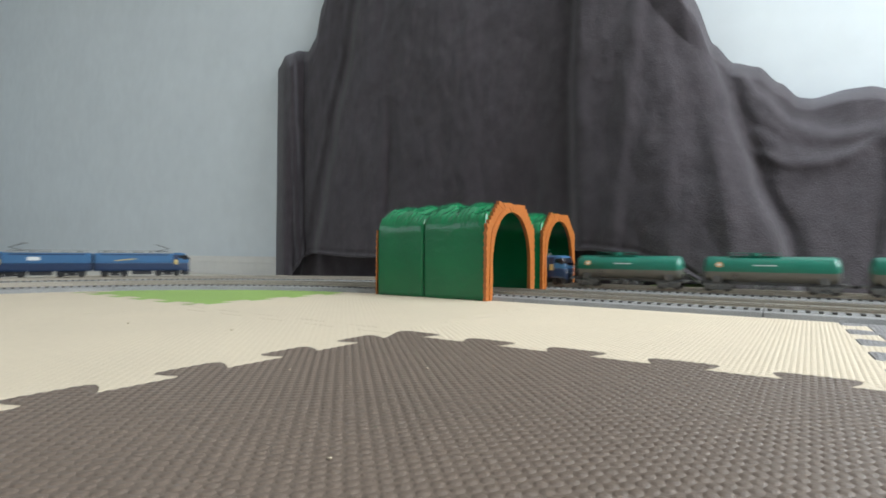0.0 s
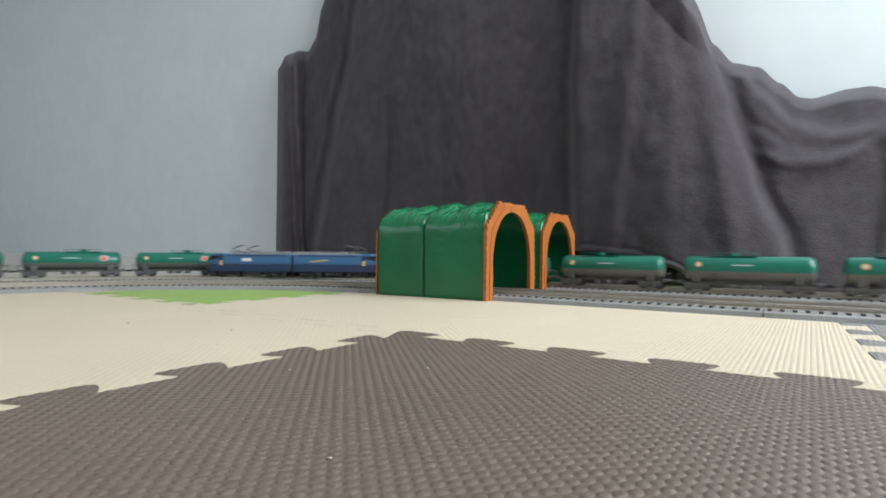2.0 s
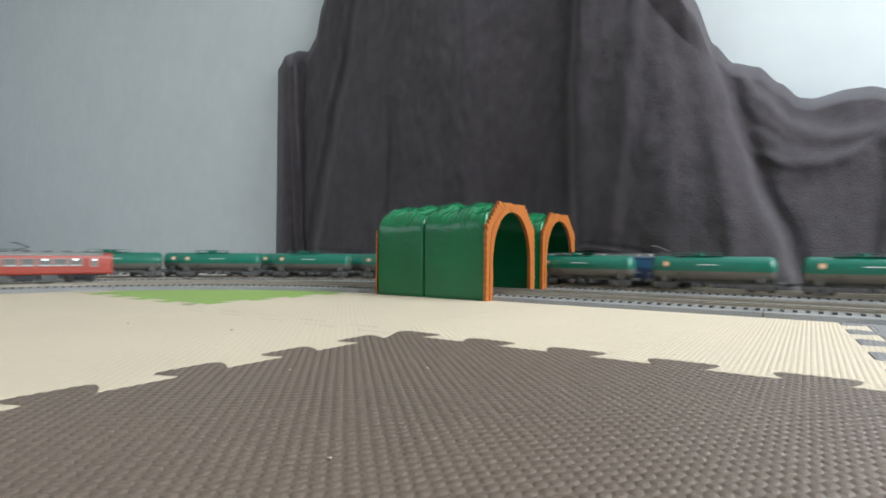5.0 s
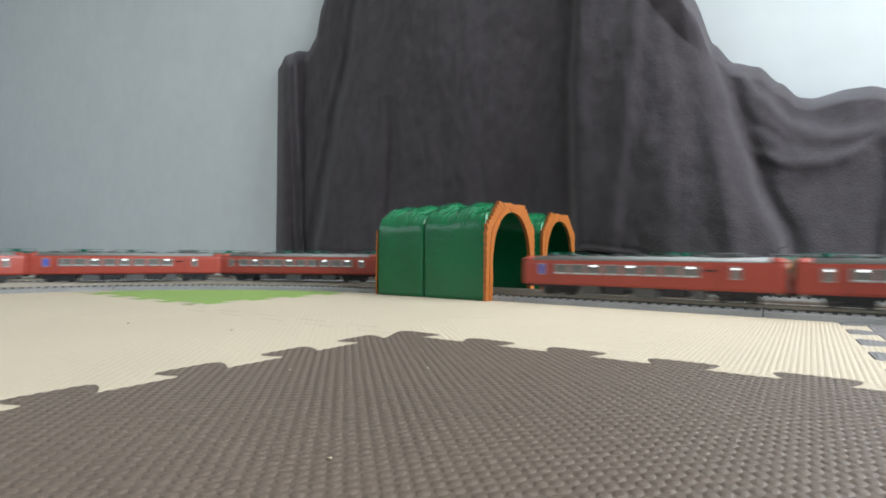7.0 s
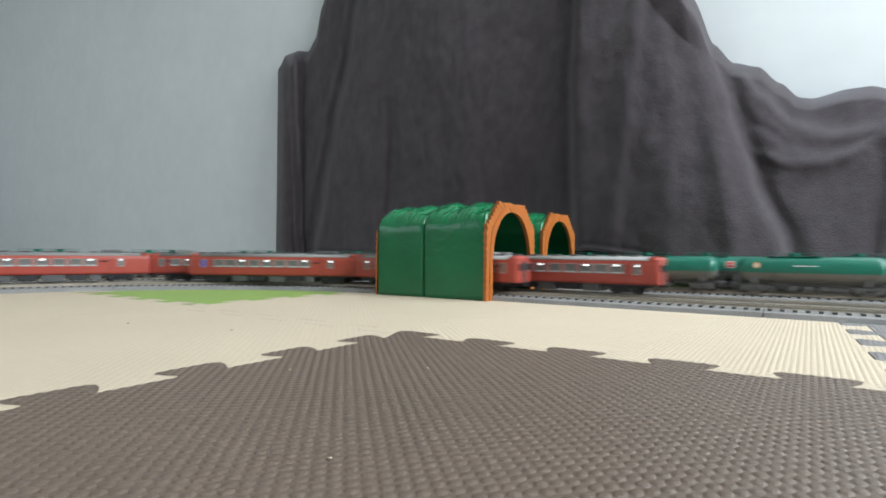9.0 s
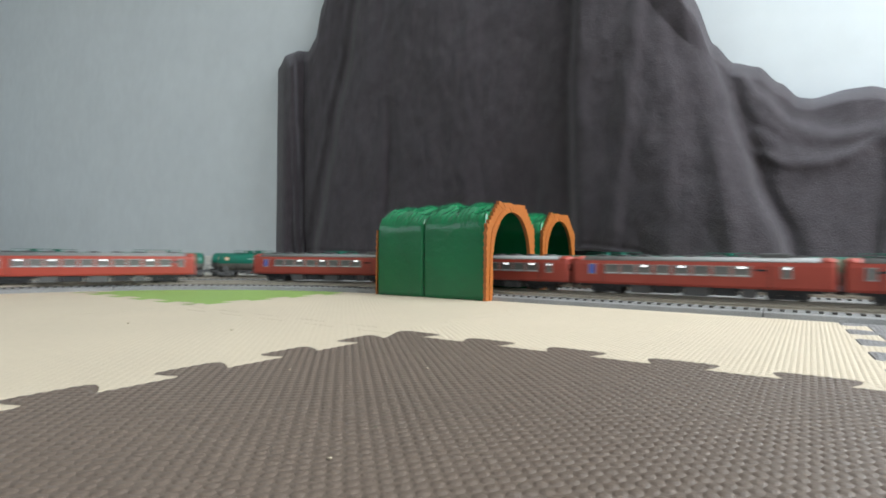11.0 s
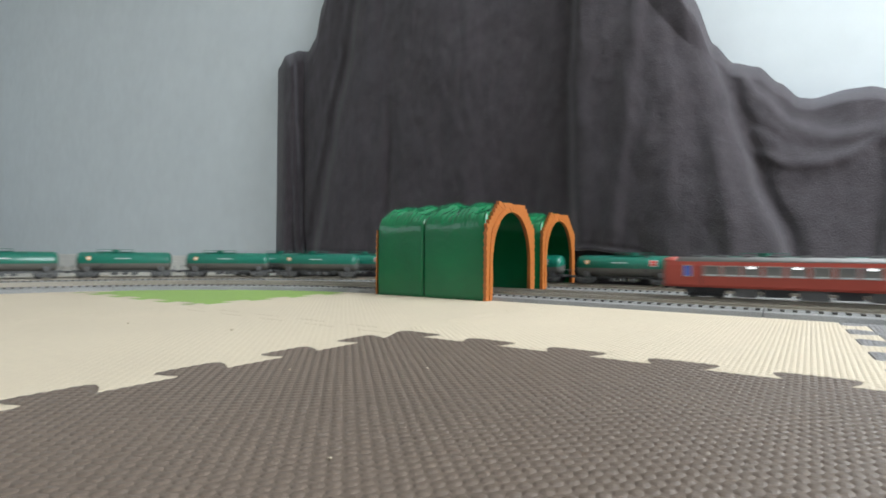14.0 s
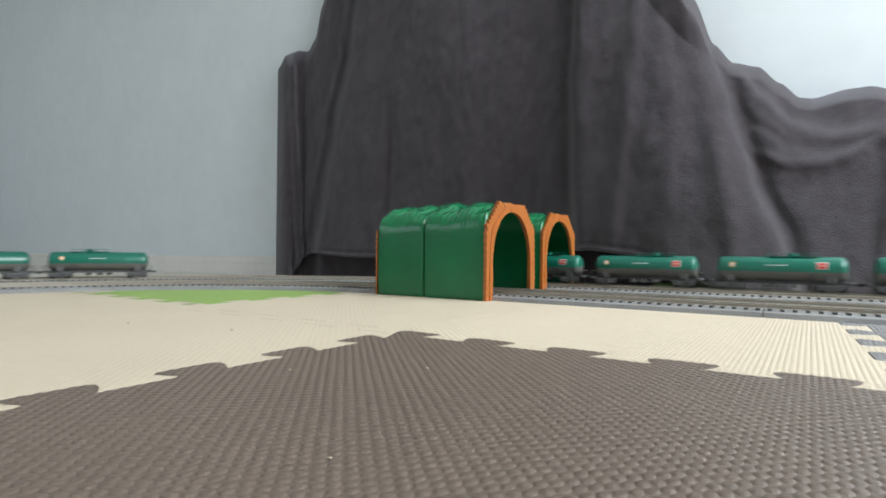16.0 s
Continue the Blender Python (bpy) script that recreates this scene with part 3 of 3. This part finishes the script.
def bogie_mesh(half, wide, material):
    bm = bmesh.new()
    for s in (-1, 1):
        block(bm, -half - 0.006, half + 0.006, s * wide - 0.0011, s * wide + 0.0011, 0.0165, 0.0195, 0.0004)
        for x in (-half, half):
            block(bm, x - 0.0036, x + 0.0036, s * (wide + 0.0006) - 0.0014, s * (wide + 0.0006) + 0.0014, 0.0132, 0.0200, 0.0006)
        rod(bm, (-0.004, s * (wide + 0.001), 0.0125), (-0.004, s * (wide + 0.001), 0.0185), 0.0017, 8)
        rod(bm, (0.004, s * (wide + 0.001), 0.0125), (0.004, s * (wide + 0.001), 0.0185), 0.0017, 8)
        block(bm, -0.008, 0.008, s * (wide + 0.0006) - 0.0012, s * (wide + 0.0006) + 0.0012, 0.0120, 0.0138, 0.0003)
    block(bm, -0.006, 0.006, -wide, wide, 0.0150, 0.0215, 0.0005)
    for x in (-half, half):
        rod(bm, (x, -0.008, 0.0151), (x, 0.008, 0.0151), 0.0012, 8)
    return mesh_of("bogie", bm, material)


BOGIE_DARK = bogie_mesh(0.0130, 0.0118, DARK)
BOGIE_GREY = bogie_mesh(0.0105, 0.0118, MIDG)
BOGIE_LOCO = bogie_mesh(0.0155, 0.0128, DARK)


def bogie(parent, x, mesh, half):
    b = part("bogie", mesh, None, parent, at=pose(x, 0, 0))
    for wx in (-half, half):
        for s in (-1, 1):
            part("wheel", WHEEL_MESH, WHEEL, b, at=pose(wx, s * 0.0083, 0.0151, 0, 0, 0 if s < 0 else 180))
    return b


def coupler(parent, x, s):
    bm = bmesh.new()
    block(bm, 0, 0.0050, -0.0012, 0.0012, 0.0190, 0.0212, 0.0003)
    block(bm, 0.0035, 0.0058, -0.0022, 0.0022, 0.0180, 0.0222, 0.0005)
    part("coupler", bm, DARK, parent, at=pose(x, 0, 0, 0, 0, 0 if s > 0 else 180))


def frame_mesh(w, h, t=0.0008):
    bm = bmesh.new()
    for a, b, c, d in ((-w, w, h - t, h), (-w, w, -h, -h + t), (-w, -w + t, -h + t, h - t), (w - t, w, -h + t, h - t)):
        block(bm, a, b, -0.0005, 0.0004, c, d)
    return mesh_of("window", bm, SILVER)


FRAME_WIDE, FRAME_DOOR = frame_mesh(0.0082, 0.0056), frame_mesh(0.0042, 0.0062)
PANE_WIDE = mesh_of("pane", boxm(-0.0075, 0.0075, -0.0002, 0.0004, -0.0049, 0.0049), PANE)
PANE_DOOR = mesh_of("pane", boxm(-0.0035, 0.0035, -0.0002, 0.0004, -0.0055, 0.0055), PANE)
PANE_BLUE = mesh_of("pane", boxm(-0.0035, 0.0035, -0.0002, 0.0004, -0.0055, 0.0055), BLUEW)
LIT = bpy.data.materials.new("cabin_lamp_glow")
LIT.use_nodes = True
LIT.node_tree.nodes["Principled BSDF"].inputs["Emission Color"].default_value = (0.93, 0.97, 1.0, 1)
LIT.node_tree.nodes["Principled BSDF"].inputs["Emission Strength"].default_value = 3.0
LAMP_BAR = mesh_of("cabin_lamp", boxm(-0.0024, 0.0024, -0.0006, 0.0000, 0.0030, 0.0048), LIT)
# White strip low on each pane, the bright interior put into colour
LIT_STRIP = mesh_of("sash", boxm(-0.0065, 0.0065, -0.0006, 0.0001, -0.0046, -0.0038), CABINLIT)


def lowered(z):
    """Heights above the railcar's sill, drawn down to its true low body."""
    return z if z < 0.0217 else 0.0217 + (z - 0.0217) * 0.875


def railcar(kind):
    """Vermilion diesel railcar; kind chooses the roof gear and the blue panel."""
    ob = thing("railcar", "vermilion red model railcar with grey roof and silver windows", "model railcar", "red railcars")
    H = 0.1300

    def hull(k):
        return [(-0.0170 * k, 0.0217), (-0.0181 * k, 0.0245), (-0.0182 * k, 0.0400), (-0.0180 * k, 0.0480), (-0.0170 * k, 0.0530),
                (0.0170 * k, 0.0530), (0.0180 * k, 0.0480), (0.0182 * k, 0.0400), (0.0181 * k, 0.0245), (0.0170 * k, 0.0217)]
    part("body", loft([(-H, hull(0.86)), (-H + 0.0022, hull(0.97)), (-H + 0.007, hull(1.0)), (H - 0.007, hull(1.0)), (H - 0.0022, hull(0.97)), (H, hull(0.86))]), RED, ob)
    arc = [(0.0172 * math.cos(math.pi * q / 12), 0.0528 + 0.0058 * math.sin(math.pi * q / 12) ** 0.8) for q in range(13)]
    part("roof", loft([(-0.117, arc), (0.117, arc)]), ROOFG, ob, "grey roof", True)
    for s in (-1, 1):
        a2 = [(y * 0.9, 0.0528 + (z - 0.0528) * 0.72) for y, z in arc]
        part("roof_end", loft([(s * 0.1172, arc), (s * 0.1255, arc), (s * 0.1302, a2)]), RED, ob, "red roof end", True)
    for f in (0.185, 0.255, 0.325, 0.40, 0.475, 0.55, 0.625, 0.695) + ((0.77, 0.845) if kind else ()):
        for s in (-1, 1):
            w = part("window", FRAME_WIDE, SILVER, ob, at=pose(-H + 2 * H * f, s * 0.0183, 0.0418, 0, 0, 0 if s < 0 else 180))
            part("pane", PANE_WIDE, PANE, w)
            part("sash", LIT_STRIP, CABINLIT, w)
            if round(f * 1000) in ((185, 325, 550, 770) if kind else (325, 475, 695)):
                part("cabin_lamp", LAMP_BAR, LIT, w)
    for f, blue in ((0.095, not kind), (0.925 if kind else 0.845, False)):
        for s in (-1, 1):
            w = part("door_window", FRAME_DOOR, SILVER, ob, at=pose(-H + 2 * H * f, s * 0.0183, 0.0415, 0, 0, 0 if s < 0 else 180))
            part("pane", PANE_BLUE if blue and s < 0 else PANE_DOOR, PANE, w, "blue panel" if blue and s < 0 else "")
            if not blue and (f < 0.5 or not kind):
                part("cabin_lamp", LAMP_BAR, LIT, w).scale = (0.7, 1, 1)
    for s in (-1, 1):
        for f in (0.145, 0.895 if kind else 0.79):
            part("door_seam", boxm(-0.0003, 0.0003, -0.0002, 0.0002, -0.012, 0.012), DARK, ob, at=pose(-H + 2 * H * f, s * 0.0183, 0.0370))
        part("number_plate", boxm(-0.005, 0.005, -0.0002, 0.0002, -0.0009, 0.0009), BLACKG, ob, at=pose(-H + 2 * H * (0.888 if kind else 0.76), s * 0.0183, 0.0435))
        for y in (-0.0105, 0.0105):
            part("windscreen", boxm(-0.0004, 0.0004, -0.0036, 0.0036, -0.0042, 0.0042, 0.0003), BLACKG, ob, at=pose(s * 0.1301, y, 0.0425))
            part("headlight", boxm(-0.0006, 0.0006, -0.0018, 0.0018, -0.0012, 0.0012, 0.0004), LAMPW, ob, at=pose(s * 0.1296, y * 0.45, 0.0552))
        part("gangway_door", boxm(-0.0006, 0.0006, -0.0050, 0.0050, -0.0135, 0.0120, 0.0004), DARK, ob, at=pose(s * 0.1303, 0, 0.0370))
        bogie(ob, s * 0.0900, BOGIE_DARK, 0.0130)
        coupler(ob, s * 0.1275, s)
    for x0, x1, d, mt in ((-0.062, -0.040, 0.0125, MIDG), (-0.036, -0.012, 0.0135, DARK), (-0.006, 0.020, 0.0120, MIDG), (0.024, 0.046, 0.0135, DARK), (0.050, 0.064, 0.0125, MIDG)):
        part("equipment_box", boxm(x0, x1, -0.0155, 0.0155, d, 0.0218, 0.0008), mt, ob)
    part("underframe", boxm(-0.120, 0.120, -0.0145, 0.0145, 0.0188, 0.0225), DARK, ob)
    gear = (-0.098, -0.074, -0.050, -0.026, 0.0, 0.028, 0.056, 0.100)
    for n, x in enumerate(gear):
        part("ventilator", boxm(x - 0.006, x + 0.006, -0.0055, 0.0055, 0.0572, 0.0608, 0.0009), MIDG, ob)
    part("cooler_box", boxm(0.066, 0.093, -0.0095, 0.0095, 0.0560, 0.0632, 0.0012), ROOFG if kind else MIDG, ob, "large roof cooler box")
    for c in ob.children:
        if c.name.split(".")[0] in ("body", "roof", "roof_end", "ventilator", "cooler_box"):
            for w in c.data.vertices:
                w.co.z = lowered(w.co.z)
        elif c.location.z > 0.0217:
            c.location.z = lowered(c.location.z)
    return ob


def half_tank(upper):
    bm = bmesh.new()
    R, zc = 0.0162, 0.0385
    prof = [(-0.0715, 0.0), (-0.0713, 0.35), (-0.0705, 0.62), (-0.0690, 0.84), (-0.0668, 0.96), (-0.064, 1.0),
            (0.064, 1.0), (0.0668, 0.96), (0.0690, 0.84), (0.0705, 0.62), (0.0713, 0.35), (0.0715, 0.0)]
    n = 18
    rings = []
    for x, k in prof:
        a0, a1 = (-0.20, math.pi + 0.20) if upper else (math.pi + 0.20, 2 * math.pi - 0.20)
        arc = [a0 + (a1 - a0) * q / n for q in range(n + 1)]
        rings.append([bm.verts.new((x * 1.02, R * k * math.cos(a), zc + R * k * math.sin(a))) for a in arc])
    for r0, r1 in zip(rings, rings[1:]):
        for q in range(n):
            bm.faces.new((r0[q], r0[q + 1], r1[q + 1], r1[q]))
    bmesh.ops.remove_doubles(bm, verts=bm.verts, dist=1e-6)
    return bm


def on_tank(x, z0, z1, w, material, name, parent, side, lift=0.0003):
    """A printed patch that follows the tank's round side."""
    bm = bmesh.new()
    R, zc = 0.0162 + lift, 0.0385
    rows = []
    for k in range(7):
        z = z0 + (z1 - z0) * k / 6
        y = side * math.sqrt(max(0, R * R - (z - zc) ** 2))
        rows.append((bm.verts.new((x - w, y, z)), bm.verts.new((x + w, y, z))))
    for a, b in zip(rows, rows[1:]):
        bm.faces.new((a[0], a[1], b[1], b[0]))
    return part(name, bm, material, parent)


def round_patch(x, z, r, material, name, parent, side, lift=0.0004):
    bm = bmesh.new()
    R, zc = 0.0162 + lift, 0.0385
    c = bm.verts.new((x, side * math.sqrt(R * R - (z - zc) ** 2), z))
    ring = []
    for k in range(16):
        a = 2 * math.pi * k / 16
        zz = z + r * math.sin(a)
        ring.append(bm.verts.new((x + r * math.cos(a), side * math.sqrt(R * R - (zz - zc) ** 2), zz)))
    for k in range(16):
        bm.faces.new((c, ring[k], ring[(k + 1) % 16]))
    return part(name, bm, material, parent)


def tank_wagon():
    ob = thing("tank_wagon", "green and grey model railway tank wagon with roof walkway", "model wagon", "tank wagons")
    part("upper_shell", half_tank(True), TANKG, ob, "glossy green upper tank", True)
    part("lower_shell", half_tank(False), TANKD, ob, "grey lower tank", True)
    part("frame_beam", boxm(-0.078, 0.078, -0.0050, 0.0050, 0.0192, 0.0232, 0.0006), MIDG, ob)
    for s in (-1, 1):
        bm = bmesh.new()
        block(bm, -0.003, 0.003, -0.0150, 0.0150, 0.0195, 0.0225, 0.0004)
        for y in (-0.0135, 0.0135):
            rod(bm, (0, y, 0.021), (0, y, 0.031), 0.0005, 6)
        rod(bm, (0, -0.0135, 0.031), (0, 0.0135, 0.031), 0.0005, 6)
        part("end_platform", bm, MIDG, ob, at=pose(s * 0.0775, 0, 0))
        bm = bmesh.new()
        block(bm, -0.005, 0.005, -0.0140, 0.0140, 0.0215, 0.0300, 0.001)
        part("saddle", bm, MIDG, ob, at=pose(s * 0.0560, 0, 0))
        bogie(ob, s * 0.0560, BOGIE_GREY, 0.0105)
        coupler(ob, s * 0.0795, s)
    bm = bmesh.new()
    block(bm, -0.012, 0.042, -0.0070, 0.0070, 0.0548, 0.0556)
    for y in (-0.0068, 0.0068):
        rod(bm, (-0.012, y, 0.0590), (0.042, y, 0.0590), 0.0003, 6)
        for x in (-0.012, 0.006, 0.024, 0.042):
            rod(bm, (x, y, 0.0552), (x, y, 0.0590), 0.0003, 6)
    part("walkway", bm, TANKG, ob, "green roof walkway with rails")
    bm = bmesh.new()
    rod(bm, (0.015, 0, 0.0535), (0.015, 0, 0.0585), 0.0055, 20)
    rod(bm, (0.015, 0, 0.0585), (0.015, 0, 0.0594), 0.0042, 20)
    part("dome", bm, TANKG, ob, "green filler dome")
    bm = bmesh.new()
    for y in (-0.0155, 0.0155):
        for x in (0.0335, 0.0375):
            rod(bm, (x, y, 0.0190), (x, y * 0.98, 0.0430), 0.0004, 6)
            rod(bm, (x, y * 0.98, 0.0430), (x, y * 0.45, 0.0552), 0.0004, 6)
        for k in range(7):
            rod(bm, (0.0335, y, 0.021 + 0.0035 * k), (0.0375, y, 0.021 + 0.0035 * k), 0.0003, 6)
    part("ladder", bm, DARK, ob)
    bm = bmesh.new()
    for x in (-0.018, -0.004, 0.012):
        block(bm, x, x + 0.008, -0.0145, 0.0145, 0.0150, 0.0195, 0.0008)
    part("brake_gear", bm, MIDG, ob)
    for side in (-1, 1):
        left = -0.0530 if side < 0 else 0.0530
        round_patch(left, 0.0440, 0.0036, SUNP, "round_emblem", ob, side)
        round_patch(left, 0.0440, 0.0017, WHITEP, "emblem_centre", ob, side, 0.0006)
        on_tank(0.003 * side, 0.0432, 0.0442, 0.012, WHITEP, "lettering_bar", ob, side)
    on_tank(0.0465, 0.0390, 0.0480, 0.0058, WHITEP, "warning_panel", ob, -1, 0.0003)
    on_tank(0.0465, 0.0398, 0.0432, 0.0048, REDP, "warning_stripe", ob, -1, 0.0006)
    on_tank(0.0465, 0.0440, 0.0472, 0.0048, REDP, "warning_stripe", ob, -1, 0.0006)
    return ob


def locomotive():
    ob = thing("locomotive", "blue twin-unit model electric locomotive with pantographs", "model locomotive", "blue locomotives")
    for s in (-1, 1):
        X0, X1 = 0.0020, 0.1560

        def ring(x, top, low, k=1.0):
            return (s * x, [(-0.0178 * k, low), (-0.0184 * k, low + 0.003), (-0.0184 * k, top - 0.002), (-0.0174 * k, top),
                            (0.0174 * k, top), (0.0184 * k, top - 0.002), (0.0184 * k, low + 0.003), (0.0178 * k, low)])
        part("lower_body", loft([ring(X0, 0.0345, 0.0205), ring(0.142, 0.0345, 0.0205), ring(0.1535, 0.0345, 0.0195, 0.95), ring(X1, 0.0335, 0.0185, 0.86)]), NAVY, ob, "navy blue lower side")
        part("upper_body", loft([ring(X0, 0.0525, 0.0347), ring(0.128, 0.0525, 0.0347)]), SKYB, ob, "light blue upper side")
        cab = [ring(0.1283, 0.0540, 0.0347), ring(0.1400, 0.0545, 0.0347, 0.99), ring(0.1485, 0.0532, 0.0347, 0.95), ring(0.1562, 0.0400, 0.0347, 0.88)]
        part("cab", loft(cab), SKYB, ob, "light blue cab")
        part("windscreen", loft([ring(0.1455, 0.0512, 0.0412, 1.004), ring(0.1512, 0.0506, 0.0408, 0.955), ring(0.1570, 0.0414, 0.0405, 0.84)]), BLACKG, ob, "black cab glazing")
        for y in (-1, 1):
            part("cab_door", boxm(-0.0042, 0.0042, -0.0003, 0.0003, -0.0085, 0.0085, 0.0002), NAVY, ob, at=pose(s * 0.1330, y * 0.0186, 0.0425))
            part("door_panel", boxm(-0.0028, 0.0028, -0.0003, 0.0003, -0.0045, 0.0045, 0.0002), YELLOW, ob, "yellow door panel", at=pose(s * 0.1330, y * 0.0189, 0.0365))
            part("side_window", boxm(-0.0042, 0.0042, -0.0003, 0.0003, -0.0032, 0.0032, 0.0002), BLACKG, ob, at=pose(s * 0.1420, y * 0.0180, 0.0465))
            part("louvre_band", boxm(-0.055, 0.055, -0.0003, 0.0003, -0.0010, 0.0010), NAVY, ob, at=pose(s * 0.066, y * 0.0185, 0.0500))
            part("headlight", boxm(-0.0008, 0.0008, -0.0016, 0.0016, -0.0011, 0.0011, 0.0004), LAMPW, ob, at=pose(s * 0.1556, y * 0.0110, 0.0280))
            if s * y > 0:
                part("emblem_bar", boxm(-0.0088, 0.0088, -0.0003, 0.0003, -0.0030, 0.0030, 0.0002), WHITEP, ob, "white emblem block", at=pose(s * 0.085, y * 0.0186, 0.0425))
            else:
                for k in range(4):
                    part("lettering_bar", boxm(-0.0055, 0.0055, -0.0003, 0.0003, -0.0007, 0.0007), YELLOW, ob, at=pose(s * 0.050 + 0.008 * (k - 1.5), y * 0.0186, 0.0395 + 0.0009 * k))
        roof = bmesh.new()
        block(roof, 0.006, 0.126, -0.0150, 0.0150, 0.0524, 0.0540, 0.0006)
        for x, w, h in ((0.014, 0.012, 0.0030), (0.034, 0.016, 0.0022), (0.060, 0.020, 0.0026), (0.086, 0.010, 0.0034)):
            block(roof, x, x + w, -0.0100, 0.0100, 0.0536, 0.0540 + h, 0.0006)
        for x in (0.008, 0.030, 0.055, 0.082, 0.120):
            rod(roof, (x, 0.006, 0.0540), (x, 0.006, 0.0578), 0.0010, 8)
        rod(roof, (0.008, 0.006, 0.0578), (0.120, 0.006, 0.0578), 0.0004, 6)
        part("roof_gear", roof, ROOFG, ob, "grey roof equipment", at=pose(0, 0, 0, 0, 0, 0 if s > 0 else 180))
        pg = bmesh.new()
        block(pg, 0.100, 0.116, -0.0075, 0.0075, 0.0552, 0.0566)
        for y in (-0.005, 0.005):
            rod(pg, (0.100, y * 0.6, 0.0562), (0.121, y * 0.2, 0.0620), 0.0006, 6)
            rod(pg, (0.121, y * 0.2, 0.0620), (0.102, y, 0.0690), 0.0005, 6)
        rod(pg, (0.102, -0.012, 0.0692), (0.102, 0.012, 0.0692), 0.0006, 6)
        rod(pg, (0.0985, -0.011, 0.0692), (0.0985, 0.011, 0.0692), 0.0006, 6)
        part("pantograph", pg, MIDG, ob, "folded grey pantograph", at=pose(0, 0, 0, 0, 0, 0 if s > 0 else 180))
        for x in (0.0330, 0.1200):
            bogie(ob, s * x, BOGIE_LOCO, 0.0155)
        part("transformer_box", boxm(-0.016, 0.016, -0.0150, 0.0150, 0.0135, 0.0208, 0.0010), DARK, ob, at=pose(s * 0.0770, 0, 0))
        part("skirt", boxm(-0.0055, 0.0058, -0.0150, 0.0150, 0.0120, 0.0200, 0.0012), DARK, ob, at=pose(s * 0.1500, 0, 0))
        coupler(ob, s * 0.1530, s)
    part("gangway", boxm(-0.0025, 0.0025, -0.0120, 0.0120, 0.0220, 0.0510), DARK, ob)
    return ob


# ---------------------------------------------------------------- trains and how they run
CAR, TANK, LOCO = 0.2654, 0.1707, 0.3144


def train(line, front, speed, units):
    """units: (thing, length, half the distance between bogies, turned). front is where the head is at the start; speed < 0 runs towards -x."""
    rows = []
    sign = 1 if speed > 0 else -1
    back = 0.0
    for ob, length, pivot, turned in units:
        rows.append((ob, line, front - sign * (back + length / 2), speed, pivot, turned))
        back += length
    return rows


def drift(t, table):
    """How far a train has run ahead of its even speed, in metres along the track."""
    for (a, p), (b, q) in zip(table, table[1:]):
        if t <= b:
            return p + (q - p) * (t - a) / (b - a)
    return table[-1][1]


DRIFT = {LINES[0]: [(0, 0.009), (6.3, 0.0085), (8.5, -0.004), (16, -0.004)],
         LINES[1]: [(0, 0.0), (16, 0.001)],
         LINES[2]: [(0, -0.012), (2.0, -0.003), (4.0, 0.007), (9.0, 0.007), (13.0, 0.002), (16, -0.006)],
         LINES[3]: [(0, -0.004), (0.5, 0.0), (1.5, 0.006), (4.0, 0.008), (14.0, -0.005), (16, -0.005)]}


def car_pose(line, s, pivot, turned):
    (a, _), (b, _) = on_track(s - pivot, line), on_track(s + pivot, line)
    mid, d = (a + b) / 2, b - a
    return pose(mid.x, mid.y, 0, 0, 0, math.degrees(math.atan2(d.y, d.x)) + (180 if turned else 0))


I4 = Matrix.Identity(4)
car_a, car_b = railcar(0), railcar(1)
wagon = tank_wagon()
loco = locomotive()
TRAINS = []
TRAINS += train(LINES[0], 1.5491, -0.2619, [(car_a, CAR, 0.09, False), (car_b, CAR, 0.09, False)])
TRAINS += train(LINES[1], -2.0423, 0.2119, [(copy_thing(c, I4), CAR, 0.09, t) for c, t in ((car_b, True), (car_a, False), (car_b, True), (car_a, False))])
TRAINS += train(LINES[2], -0.6011, -0.1872, [(loco, LOCO, 0.077, False)] + [(wagon if k == 0 else copy_thing(wagon, I4), TANK, 0.056, True) for k in range(13)])
TRAINS += train(LINES[3], -1.0723, 0.1862, [(copy_thing(loco, I4), LOCO, 0.077, False)] + [(copy_thing(wagon, I4), TANK, 0.056, False) for k in range(13)])


def motions():
    for ob, line, s, speed, pivot, turned in TRAINS:
        walk(ob, [(k * 0.2, car_pose(line, s + speed * k * 0.2 + drift(k * 0.2, DRIFT[line]), pivot, turned)) for k in range(81)])


motions()
